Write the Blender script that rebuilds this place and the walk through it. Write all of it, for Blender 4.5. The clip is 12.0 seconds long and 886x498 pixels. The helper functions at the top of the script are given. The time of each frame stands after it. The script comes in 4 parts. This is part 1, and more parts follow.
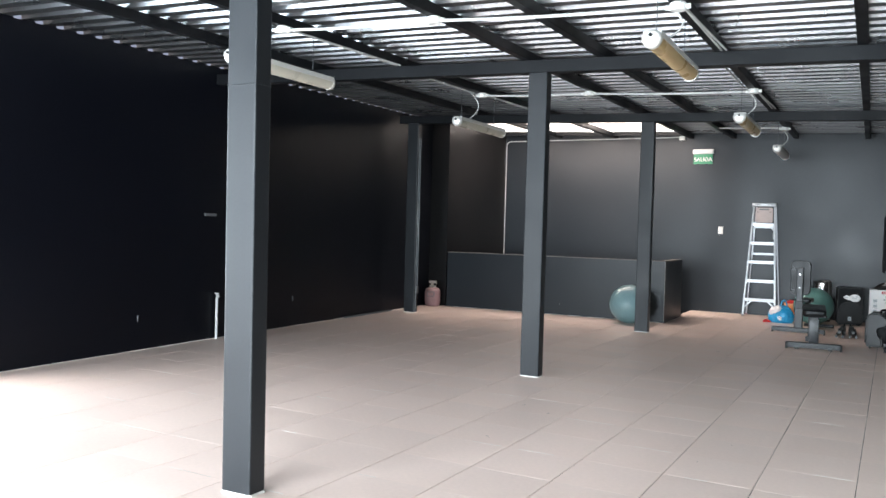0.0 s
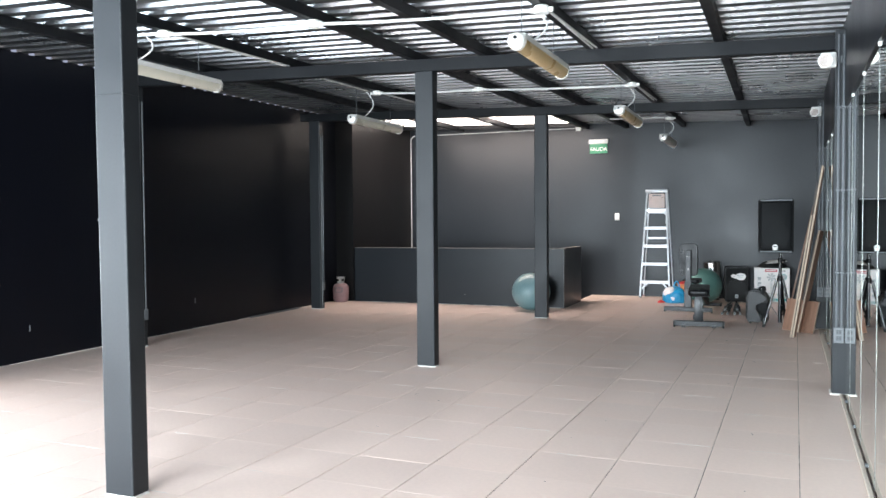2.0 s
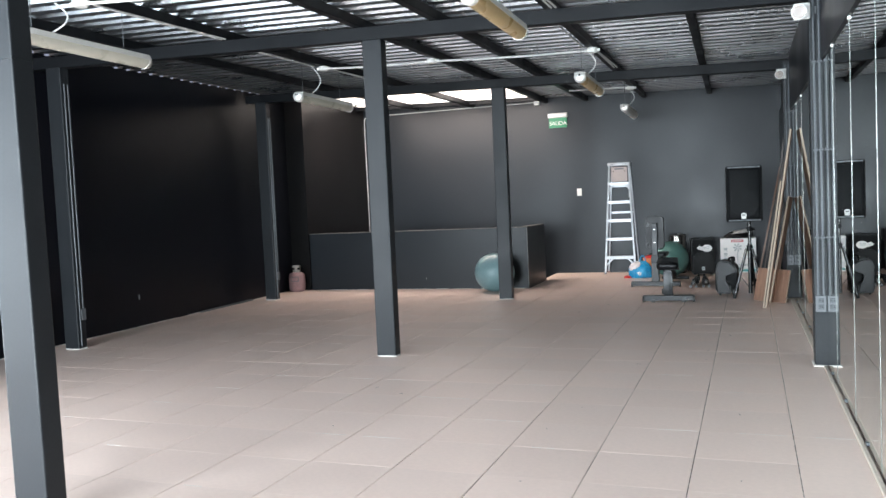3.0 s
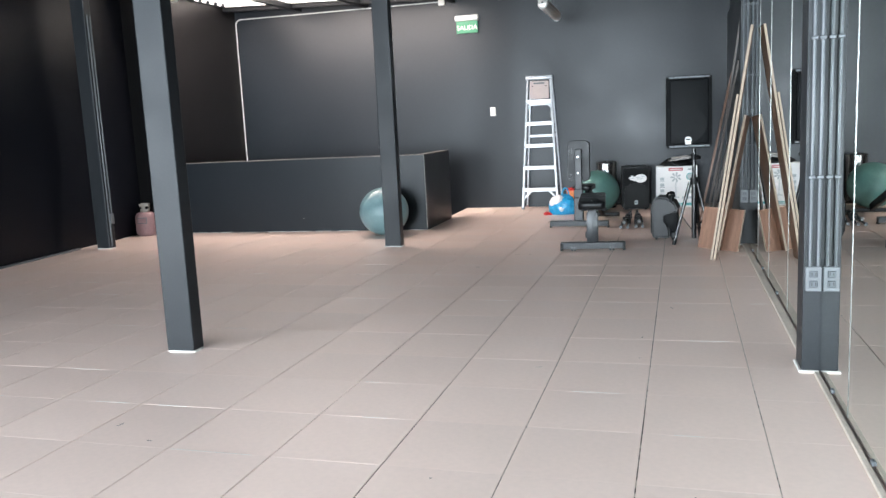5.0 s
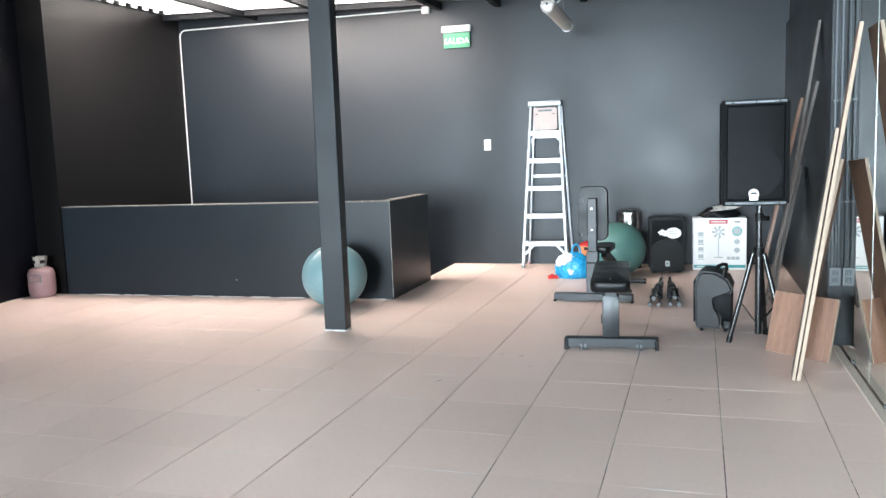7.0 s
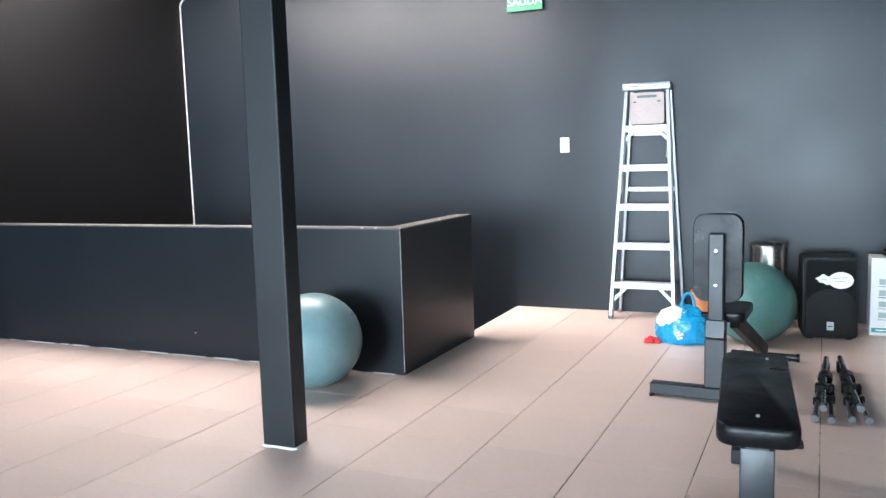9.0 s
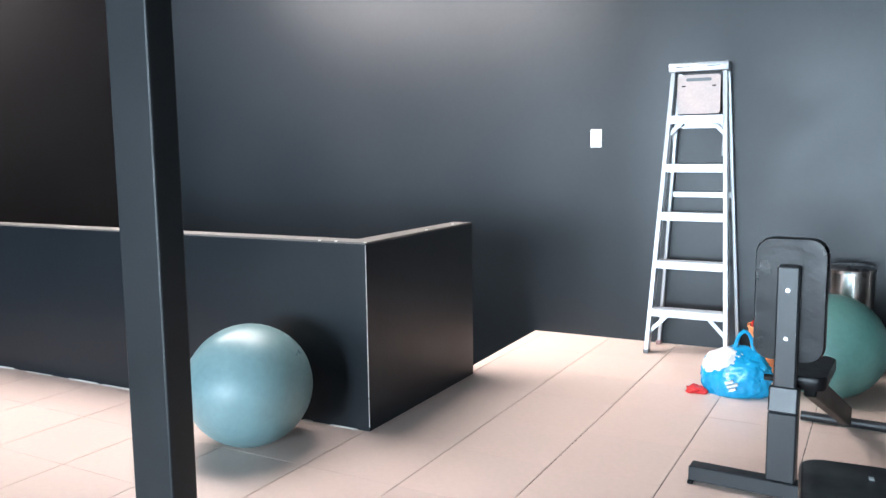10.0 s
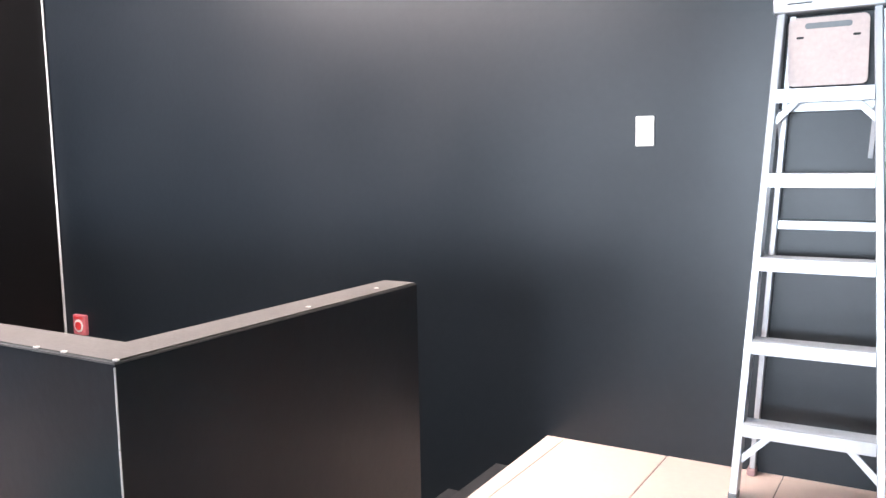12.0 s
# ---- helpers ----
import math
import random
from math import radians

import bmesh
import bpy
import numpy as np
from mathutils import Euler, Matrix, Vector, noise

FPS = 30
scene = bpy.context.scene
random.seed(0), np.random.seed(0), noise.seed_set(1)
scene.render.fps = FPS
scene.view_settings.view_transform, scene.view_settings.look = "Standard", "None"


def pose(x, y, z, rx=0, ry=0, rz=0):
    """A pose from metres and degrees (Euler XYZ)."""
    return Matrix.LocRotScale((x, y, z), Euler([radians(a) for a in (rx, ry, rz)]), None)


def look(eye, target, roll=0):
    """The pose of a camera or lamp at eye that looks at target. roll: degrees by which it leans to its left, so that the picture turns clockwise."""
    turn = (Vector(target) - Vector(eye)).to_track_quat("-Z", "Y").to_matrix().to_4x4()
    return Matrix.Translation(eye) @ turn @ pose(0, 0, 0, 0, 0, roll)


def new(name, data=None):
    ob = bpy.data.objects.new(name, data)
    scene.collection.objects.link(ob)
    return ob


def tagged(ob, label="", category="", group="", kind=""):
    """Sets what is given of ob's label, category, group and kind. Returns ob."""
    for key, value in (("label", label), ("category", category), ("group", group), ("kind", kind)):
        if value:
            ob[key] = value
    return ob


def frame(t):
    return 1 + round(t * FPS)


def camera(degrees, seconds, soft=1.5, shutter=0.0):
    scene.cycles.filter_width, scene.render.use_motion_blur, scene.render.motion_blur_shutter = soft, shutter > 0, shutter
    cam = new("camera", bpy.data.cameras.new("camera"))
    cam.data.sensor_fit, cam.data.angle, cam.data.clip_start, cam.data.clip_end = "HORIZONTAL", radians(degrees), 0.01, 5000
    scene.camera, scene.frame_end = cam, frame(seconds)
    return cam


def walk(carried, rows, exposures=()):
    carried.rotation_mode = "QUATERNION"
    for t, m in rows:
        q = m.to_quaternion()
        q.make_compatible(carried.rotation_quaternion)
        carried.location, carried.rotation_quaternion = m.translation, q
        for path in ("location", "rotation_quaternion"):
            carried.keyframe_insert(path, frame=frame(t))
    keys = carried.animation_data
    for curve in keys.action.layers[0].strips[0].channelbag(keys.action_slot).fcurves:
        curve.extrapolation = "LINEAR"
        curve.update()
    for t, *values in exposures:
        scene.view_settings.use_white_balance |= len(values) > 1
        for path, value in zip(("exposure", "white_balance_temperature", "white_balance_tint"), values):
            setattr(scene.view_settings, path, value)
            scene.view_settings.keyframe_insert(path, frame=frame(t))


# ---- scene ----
cam = camera(57.3, 12.0)
PATH = [
    (0, (-0.211, 0.728, 1.272), (-1.145, 2.496, 1.217), 1.6),
    (0.5, (-0.013, 0.668, 1.285), (-0.999, 2.405, 1.189), 1.2),
    (1, (0.047, 0.655, 1.315), (-0.951, 2.386, 1.216), -0.3),
    (1.5, (0.061, 0.651, 1.33), (-0.926, 2.388, 1.24), -0.5),
    (2, (0.089, 0.662, 1.302), (-0.669, 2.511, 1.231), -0.4),
    (2.5, (0.055, 0.753, 1.284), (-0.634, 2.629, 1.211), -1.4),
    (3, (-0.052, 1.1, 1.248), (-0.722, 2.981, 1.137), -2.6),
    (3.5, (-0.063, 1.606, 1.226), (-0.668, 3.503, 1.038), -3.2),
    (3.7, (-0.067, 1.816, 1.214), (-0.672, 3.711, 1.004), -3.1),
    (5.5, (-0.163, 3.922, 1.216), (-0.669, 5.831, 0.899), -2.7),
    (6, (-0.19, 4.522, 1.237), (-0.729, 6.424, 0.934), -2.3),
    (6.5, (-0.22, 5.123, 1.256), (-0.779, 7.027, 1.005), -2.4),
    (6.7, (-0.262, 5.319, 1.273), (-0.822, 7.224, 1.032), -2.2),
    (8.5, (-0.54, 7.525, 1.292), (-1.193, 9.401, 1.061), -1.8),
    (9, (-0.636, 8.118, 1.288), (-1.445, 9.932, 1.058), -1.7),
    (9.5, (-0.747, 8.683, 1.28), (-1.594, 10.481, 1.051), -1.6),
    (10, (-0.798, 9.269, 1.288), (-1.717, 11.028, 1.041), -0.7),
    (10.5, (-0.94, 9.794, 1.302), (-1.885, 11.537, 1.042), -0.6),
    (11, (-1.159, 10.299, 1.311), (-2.11, 12.039, 1.052), -1.0),
    (11.5, (-1.326, 10.792, 1.261), (-2.321, 12.511, 1.022), -0.5),
    (12, (-1.437, 11.294, 1.259), (-2.445, 13.006, 1.028), -1.0),
]
walk(cam, [(t, look(eye, target, roll)) for t, eye, target, roll in PATH],
     exposures=[(0, 1.02, 6750, 12), (1.5, 1.0, 6750, 12), (2.3, 1.28, 6750, 12), (3.0, 1.02, 6750, 12), (3.5, 1.12, 6700, 12), (5.5, 1.70, 6650, 12),
                (6.5, 2.06, 6550, 10), (8.5, 1.92, 6150, 8), (9.5, 1.97, 6050, 8), (10.5, 2.02, 6050, 9), (11.5, 2.0, 6400, 15), (12, 2.05, 6400, 15)])
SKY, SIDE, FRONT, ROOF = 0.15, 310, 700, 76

# ---- world, daylight ----
world = bpy.data.worlds.new("sky")
scene.world = world
world.use_nodes = True
wn = world.node_tree
sky = wn.nodes.new("ShaderNodeTexSky")
sky.sky_type, sky.sun_disc = "NISHITA", False
sky.sun_elevation, sky.sun_rotation = radians(52), radians(200)
sky.air_density, sky.dust_density, sky.ozone_density = 0.4, 9.0, 0.3
wn.links.new(sky.outputs[0], wn.nodes["Background"].inputs[0])
wn.nodes["Background"].inputs[1].default_value = SKY

sun = new("sun", bpy.data.lights.new("sun", "SUN"))
sun.data.energy, sun.data.angle, sun.data.color = 1.0, radians(15), (1, 0.95, 0.88)
sun.matrix_world = look((-3, -8, 12), (0, 0, 0))

# area lamps stand in for daylight from assumed side and front openings, unseen
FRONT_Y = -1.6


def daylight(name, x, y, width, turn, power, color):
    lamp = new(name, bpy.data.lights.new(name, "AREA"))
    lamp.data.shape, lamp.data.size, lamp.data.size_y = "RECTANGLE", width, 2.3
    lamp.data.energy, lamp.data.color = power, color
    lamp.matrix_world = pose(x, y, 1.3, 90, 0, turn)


daylight("assumed_side_daylight", -6.97, 1.65, 5.2, -90, SIDE, (0.74, 0.89, 1.0))
daylight("assumed_front_daylight", -2.85, FRONT_Y - 0.19, 5.0, 0, FRONT, (0.74, 0.89, 1.0))
# daylight that comes down through the rooflight over the stairwell
roof_light = new("rooflight_daylight", bpy.data.lights.new("rooflight_daylight", "AREA"))
roof_light.data.shape, roof_light.data.size, roof_light.data.size_y = "RECTANGLE", 3.0, 1.8
roof_light.data.energy, roof_light.data.color = ROOF, (1.0, 0.89, 0.83)
roof_light.matrix_world = look((-4.5, 13.0, 2.98), (-4.5, 15.1, 0), 0)


# ---- materials ----
def mat(name, color, rough=0.5, metal=0.0, var=0.12, grain=60, stain=1.2, bump=0.15, gloss_var=0.12, spec=0.5, coat=0.0, stretch=(1, 1, 1), island=False):
    m = bpy.data.materials.new(name)
    m.use_nodes = True
    nt = m.node_tree
    b = nt.nodes["Principled BSDF"]
    co = nt.nodes.new("ShaderNodeTexCoord")
    mp = nt.nodes.new("ShaderNodeMapping")
    mp.inputs["Scale"].default_value = stretch
    nt.links.new(co.outputs["Object"], mp.inputs[0])
    big, fine = nt.nodes.new("ShaderNodeTexNoise"), nt.nodes.new("ShaderNodeTexNoise")
    big.inputs["Scale"].default_value, big.inputs["Detail"].default_value = stain, 5
    fine.inputs["Scale"].default_value, fine.inputs["Detail"].default_value = grain, 4
    for n in (big, fine):
        nt.links.new(mp.outputs[0], n.inputs["Vector"])
    add = nt.nodes.new("ShaderNodeMath")
    add.operation = "ADD"
    nt.links.new(big.outputs[0], add.inputs[0])
    nt.links.new(fine.outputs[0], add.inputs[1])
    last = add
    if island:
        info = nt.nodes.new("ShaderNodeObjectInfo")
        mix = nt.nodes.new("ShaderNodeMath")
        mix.operation, mix.inputs[1].default_value = "MULTIPLY_ADD", 0.5
        nt.links.new(info.outputs["Random"], mix.inputs[0])
        nt.links.new(add.outputs[0], mix.inputs[2])
        last = mix
    ramp = nt.nodes.new("ShaderNodeMapRange")
    ramp.inputs["From Min"].default_value, ramp.inputs["From Max"].default_value = 0.6, 1.4 + (0.5 if island else 0)
    ramp.inputs["To Min"].default_value, ramp.inputs["To Max"].default_value = 1 - var, 1 + var
    nt.links.new(last.outputs[0], ramp.inputs[0])
    mul = nt.nodes.new("ShaderNodeVectorMath")
    mul.operation, mul.inputs[0].default_value = "SCALE", color[:3]
    nt.links.new(ramp.outputs[0], mul.inputs["Scale"])
    nt.links.new(mul.outputs[0], b.inputs["Base Color"])
    rr = nt.nodes.new("ShaderNodeMapRange")
    rr.inputs["From Min"].default_value, rr.inputs["From Max"].default_value = 0.3, 0.7
    rr.inputs["To Min"].default_value, rr.inputs["To Max"].default_value = max(0.02, rough - gloss_var), min(1, rough + gloss_var)
    nt.links.new(big.outputs[0], rr.inputs[0])
    nt.links.new(rr.outputs[0], b.inputs["Roughness"])
    b.inputs["Metallic"].default_value = metal
    b.inputs["Specular IOR Level"].default_value = spec
    b.inputs["Coat Weight"].default_value = coat
    if bump:
        bp = nt.nodes.new("ShaderNodeBump")
        bp.inputs["Strength"].default_value, bp.inputs["Distance"].default_value = bump, 0.002
        nt.links.new(fine.outputs[0], bp.inputs["Height"])
        nt.links.new(bp.outputs[0], b.inputs["Normal"])
    return m


WALL = mat("slate_paint", (0.0090, 0.0121, 0.0160), 0.38, spec=0.32, var=0.13, grain=35, stain=1.1, bump=0.25, gloss_var=0.055)
# darker tone than WALL, for the long wall and the mirror side
WALL_BLACK = mat("near_black_satin", (0.0023, 0.0029, 0.0055), 0.36, spec=0.22, var=0.12, grain=35, stain=0.8, bump=0.25, gloss_var=0.06)
# the black wall paint, browned to put the rooflight's warm glow into the colour
WALL_WARM_GLOW = mat("wall_paint_warm_glow", (0.0046, 0.0041, 0.0043), 0.38, spec=0.30, var=0.12, grain=35, stain=0.9, bump=0.25, gloss_var=0.06)
STEEL = mat("painted_steel_column", (0.0165, 0.0188, 0.0215), 0.44, spec=0.26, var=0.14, grain=90, stain=2.5, bump=0.12)
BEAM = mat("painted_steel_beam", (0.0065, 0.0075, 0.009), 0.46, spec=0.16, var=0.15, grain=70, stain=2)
CAP = mat("bare_wall_top", (0.12, 0.108, 0.10), 0.7, var=0.2, grain=120, stain=5, bump=0.4)
SHEET = mat("galvanised_sheet", (0.265, 0.275, 0.29), 0.29, metal=0.93, var=0.12, grain=25, stain=1.5, bump=0, gloss_var=0.05)
TILE = mat("beige_grey_floor_tile", (0.755, 0.60, 0.53), 0.38, var=0.09, grain=38, stain=1.6, bump=0.06, gloss_var=0.08, island=True)
GROUT = mat("floor_grout", (0.27, 0.235, 0.21), 0.85, var=0.93, grain=30, stain=2.2, bump=0.4)
GROUT.node_tree.nodes["Map Range"].inputs["From Min"].default_value = 0.91
GROUT.node_tree.nodes["Map Range"].inputs["From Max"].default_value = 1.09
MORTAR = mat("white_mortar", (0.66, 0.63, 0.59), 0.9, var=0.15, grain=150, stain=8, bump=0.6)
CONCRETE = mat("grey_concrete", (0.28, 0.27, 0.26), 0.85, var=0.2, grain=60, stain=1.5, bump=0.4)
ASPHALT = mat("street_asphalt", (0.06, 0.06, 0.06), 0.9, var=0.2, grain=80, stain=0.3, bump=0.4)
WHITE = mat("white_plastic", (0.78, 0.77, 0.74), 0.4, var=0.05, grain=50, bump=0.03)
PVC = mat("white_conduit", (0.58, 0.58, 0.57), 0.45, var=0.06, grain=40, bump=0.04)
GREY_PIPE = mat("grey_metal_conduit", (0.075, 0.082, 0.09), 0.42, metal=0.2, var=0.1, grain=40)
GREY_PLATE = mat("grey_outlet_plate", (0.115, 0.122, 0.13), 0.45, metal=0.1, var=0.08)
BLACK = mat("black_plastic", (0.0040, 0.0044, 0.005), 0.42, spec=0.18, var=0.2, grain=250, bump=0.15)
GRILLE = mat("black_steel_grille", (0.0032, 0.0037, 0.0044), 0.5, spec=0.10, var=0.25, grain=500, bump=0.5)
CABINET = mat("textured_black_cabinet", (0.0038, 0.0041, 0.0046), 0.6, spec=0.08, var=0.2, grain=300, bump=0.4)
MOULD = mat("moulded_black_plastic", (0.0055, 0.006, 0.0068), 0.34, spec=0.22, var=0.2, grain=220, bump=0.12)
TUBE = mat("glossy_black_tube", (0.010, 0.010, 0.011), 0.24, spec=0.6, var=0.2, grain=80, bump=0.03)
LEATHER = mat("black_vinyl", (0.005, 0.005, 0.006), 0.36, spec=0.20, var=0.15, grain=16, stain=5, bump=0.6)
LEATHER.node_tree.nodes["Bump"].inputs["Distance"].default_value = 0.004
FRAME = mat("dark_grey_powder_coat", (0.018, 0.020, 0.023), 0.40, spec=0.42, var=0.12, grain=150)
ALU = mat("ladder_aluminium", (0.43, 0.445, 0.465), 0.38, metal=0.35, var=0.08, grain=60, stretch=(1, 1, 0.2))
TRAY = mat("beige_ladder_tray", (0.44, 0.37, 0.345), 0.55, var=0.12, grain=60, stain=9)
CHROME = mat("brushed_steel", (0.62, 0.61, 0.60), 0.22, metal=1.0, var=0.06, grain=60, stretch=(8, 8, 0.4))
BALL = mat("teal_rubber", (0.165, 0.27, 0.285), 0.36, var=0.10, grain=40, stain=3, bump=0.06)
BALL_DARK = mat("dark_green_rubber", (0.082, 0.195, 0.178), 0.45, var=0.12, grain=40, stain=3, bump=0.06)
PINK = mat("faded_red_enamel", (0.31, 0.19, 0.195), 0.5, var=0.16, grain=60, stain=12)
CALL_RED = mat("faded_red_plastic", (0.50, 0.13, 0.15), 0.45, var=0.1)
GREEN = mat("exit_green", (0.0, 0.21, 0.08), 0.35, var=0.06)
LENS = mat("yellowed_diffuser", (0.52, 0.37, 0.19), 0.3, var=0.12, grain=8, stain=3, bump=0.03)
LENS_PALE = mat("cream_diffuser", (0.50, 0.475, 0.40), 0.3, var=0.10, grain=8, stain=3, bump=0.03)
CAPS = mat("scuffed_silver_plastic", (0.70, 0.69, 0.66), 0.34, metal=0.35, var=0.15, grain=60, stain=20)
LAMP_BODY = mat("aged_white_housing", (0.66, 0.65, 0.62), 0.4, var=0.08)
WOOD = mat("walnut_laminate", (0.235, 0.125, 0.082), 0.5, var=0.35, grain=22, stain=3, bump=0.1, stretch=(12, 12, 0.9))
WOOD_DARK = mat("grey_brown_laminate", (0.10, 0.082, 0.072), 0.5, var=0.35, grain=22, stain=3, bump=0.1, stretch=(12, 12, 0.9))
CHIP = mat("raw_chipboard_edge", (0.38, 0.295, 0.225), 0.8, var=0.25, grain=260, stain=20, bump=0.5)
STRIP = mat("pale_floor_strip", (0.55, 0.47, 0.40), 0.6, var=0.2, grain=60, stain=4)
EDGE = mat("mirror_ground_edge", (0.19, 0.20, 0.19), 0.3, metal=0.5, var=0.15, grain=20)
CARTON = mat("white_printed_carton", (0.86, 0.86, 0.85), 0.5, var=0.04, grain=30)
RED = mat("red_print", (0.48, 0.03, 0.05), 0.5, var=0.06)
TEAL = mat("teal_print", (0.05, 0.36, 0.36), 0.5, var=0.06)
PALE = mat("pale_grey_print", (0.42, 0.47, 0.48), 0.55, var=0.1)
DARKPRINT = mat("dark_print", (0.12, 0.14, 0.15), 0.55, var=0.1)
BAG = mat("blue_plastic_bag", (0.02, 0.30, 0.56), 0.28, var=0.2, grain=40, stain=9, bump=0.5)
CLOTH = mat("white_cloth", (0.76, 0.72, 0.72), 0.85, var=0.1, grain=160, stain=10, bump=0.6)
ORANGE = mat("orange_plastic", (0.74, 0.31, 0.13), 0.4, var=0.08)
REDPL = mat("red_plastic", (0.58, 0.03, 0.03), 0.35, var=0.1)
PAPER = mat("crumpled_newsprint", (0.50, 0.48, 0.46), 0.8, var=0.3, grain=40, stain=12)
STAIR = mat("dark_stair_paint", (0.03, 0.03, 0.032), 0.5, var=0.2)

MIRROR = bpy.data.materials.new("mirror_glass")
MIRROR.use_nodes = True
mb = MIRROR.node_tree.nodes["Principled BSDF"]
mb.inputs["Base Color"].default_value = (0.74, 0.78, 0.755, 1)
mb.inputs["Metallic"].default_value, mb.inputs["Roughness"].default_value = 1.0, 0.012

POLY = bpy.data.materials.new("translucent_roof_panel")
POLY.use_nodes = True
pn = POLY.node_tree
pb = pn.nodes["Principled BSDF"]
tl, tr, mx = pn.nodes.new("ShaderNodeBsdfTranslucent"), pn.nodes.new("ShaderNodeBsdfTransparent"), pn.nodes.new("ShaderNodeMixShader")
tl.inputs[0].default_value, tr.inputs[0].default_value = (0.92, 0.92, 0.90, 1), (0.95, 0.95, 0.95, 1)
mx.inputs[0].default_value = 0.55
pn.links.new(tl.outputs[0], mx.inputs[1])
pn.links.new(tr.outputs[0], mx.inputs[2])
pn.links.new(mx.outputs[0], pn.nodes["Material Output"].inputs[0])


# ---- mesh helpers ----
def as_mesh(name, bm, material, smooth=False):
    me = bpy.data.meshes.new(name)
    bmesh.ops.recalc_face_normals(bm, faces=bm.faces)
    bm.to_mesh(me)
    bm.free()
    for m in material if isinstance(material, (list, tuple)) else [material]:
        me.materials.append(m)
    if smooth:
        me.polygons.foreach_set("use_smooth", [True] * len(me.polygons))
        me.set_sharp_from_angle(angle=radians(40))
    return me


def part(name, bm, material, parent, label="", smooth=False, at=None):
    ob = new(name, as_mesh(name, bm, material, smooth))
    ob.parent = parent
    if at is not None:
        ob.matrix_local = at
    return tagged(ob, label)


def thing(name, label, category, m=Matrix(), group="", kind=""):
    ob = new(name)
    ob.empty_display_size = 0.1
    ob.matrix_world = m
    return tagged(ob, label, category, group, kind)


def solid(name, bm, material, label="", category="", kind="structure", smooth=False, m=None):
    ob = new(name, as_mesh(name, bm, material, smooth))
    if m is not None:
        ob.matrix_world = m
    return tagged(ob, label, category, "", kind)


def box(bm, x0, x1, y0, y1, z0, z1, bevel=0.0, seg=1, m=None):
    r = bmesh.ops.create_cube(bm, size=1, matrix=Matrix.Translation(((x0 + x1) / 2, (y0 + y1) / 2, (z0 + z1) / 2)) @ Matrix.Diagonal((abs(x1 - x0), abs(y1 - y0), abs(z1 - z0), 1)))
    verts = r["verts"]
    if bevel:
        edges = list({e for v in verts for e in v.link_edges})
        res = bmesh.ops.bevel(bm, geom=edges, offset=bevel, segments=seg, profile=0.5, affect="EDGES")
        verts = list({v for f in res["faces"] for v in f.verts} | {v for v in verts if v.is_valid})
    if m is not None:
        bmesh.ops.transform(bm, matrix=m, verts=verts)
    return bm


def cube(x0, x1, y0, y1, z0, z1, bevel=0.0, seg=1, m=None):
    return box(bmesh.new(), x0, x1, y0, y1, z0, z1, bevel, seg, m)


def rod(bm, a, b, r, n=12, r2=None):
    a, b = Vector(a), Vector(b)
    m = Matrix.Translation((a + b) / 2) @ (b - a).to_track_quat("Z", "Y").to_matrix().to_4x4()
    bmesh.ops.create_cone(bm, cap_ends=True, segments=n, radius1=r, radius2=r if r2 is None else r2, depth=(b - a).length, matrix=m)
    return bm


def bar(bm, a, b, w, d, up=(0, 0, 1), bevel=0.002):
    """A rectangular bar from a to b, w wide and d deep."""
    a, b = Vector(a), Vector(b)
    z = (b - a).normalized()
    x = Vector(up).cross(z)
    x = x.normalized() if x.length > 1e-4 else Vector((1, 0, 0))
    y = z.cross(x)
    m = Matrix((x, y, z)).transposed().to_4x4()
    m.translation = a
    return box(bm, -w / 2, w / 2, -d / 2, d / 2, 0, (b - a).length, bevel, 1, m)


def lathe(profile, n=24):
    bm = bmesh.new()
    rings = []
    for r, z in profile:
        rings.append([bm.verts.new((max(r, 0.0005) * math.cos(2 * math.pi * i / n), max(r, 0.0005) * math.sin(2 * math.pi * i / n), z)) for i in range(n)])
    for a, b in zip(rings, rings[1:]):
        for i in range(n):
            bm.faces.new((a[i], a[(i + 1) % n], b[(i + 1) % n], b[i]))
    bm.faces.new(rings[0][::-1])
    bm.faces.new(rings[-1])
    return bm


def tube(points, r, n=8):
    bm = bmesh.new()
    pts = [Vector(p) for p in points]
    rings = []
    for i, p in enumerate(pts):
        d = (pts[min(i + 1, len(pts) - 1)] - pts[max(i - 1, 0)]).normalized()
        q = d.to_track_quat("Z", "Y")
        rings.append([bm.verts.new(p + q @ Vector((r * math.cos(2 * math.pi * k / n), r * math.sin(2 * math.pi * k / n), 0))) for k in range(n)])
    for a, b in zip(rings, rings[1:]):
        for k in range(n):
            bm.faces.new((a[k], a[(k + 1) % n], b[(k + 1) % n], b[k]))
    bm.faces.new(rings[0][::-1])
    bm.faces.new(rings[-1])
    return bm


def outline(points, depth):
    """A flat outline in the xz plane, y from 0 to depth."""
    bm = bmesh.new()
    a = [bm.verts.new((x, 0, z)) for x, z in points]
    b = [bm.verts.new((x, depth, z)) for x, z in points]
    bm.faces.new(a)
    bm.faces.new(b[::-1])
    for i in range(len(a)):
        j = (i + 1) % len(a)
        bm.faces.new((a[i], b[i], b[j], a[j]))
    return bm


def rounded(x0, x1, z0, z1, r, n=5):
    pts = []
    for cx, cz, s in ((x1 - r, z1 - r, 0), (x0 + r, z1 - r, 90), (x0 + r, z0 + r, 180), (x1 - r, z0 + r, 270)):
        for i in range(n + 1):
            a = radians(s + 90 * i / n)
            pts.append((cx + r * math.cos(a), cz + r * math.sin(a)))
    return pts


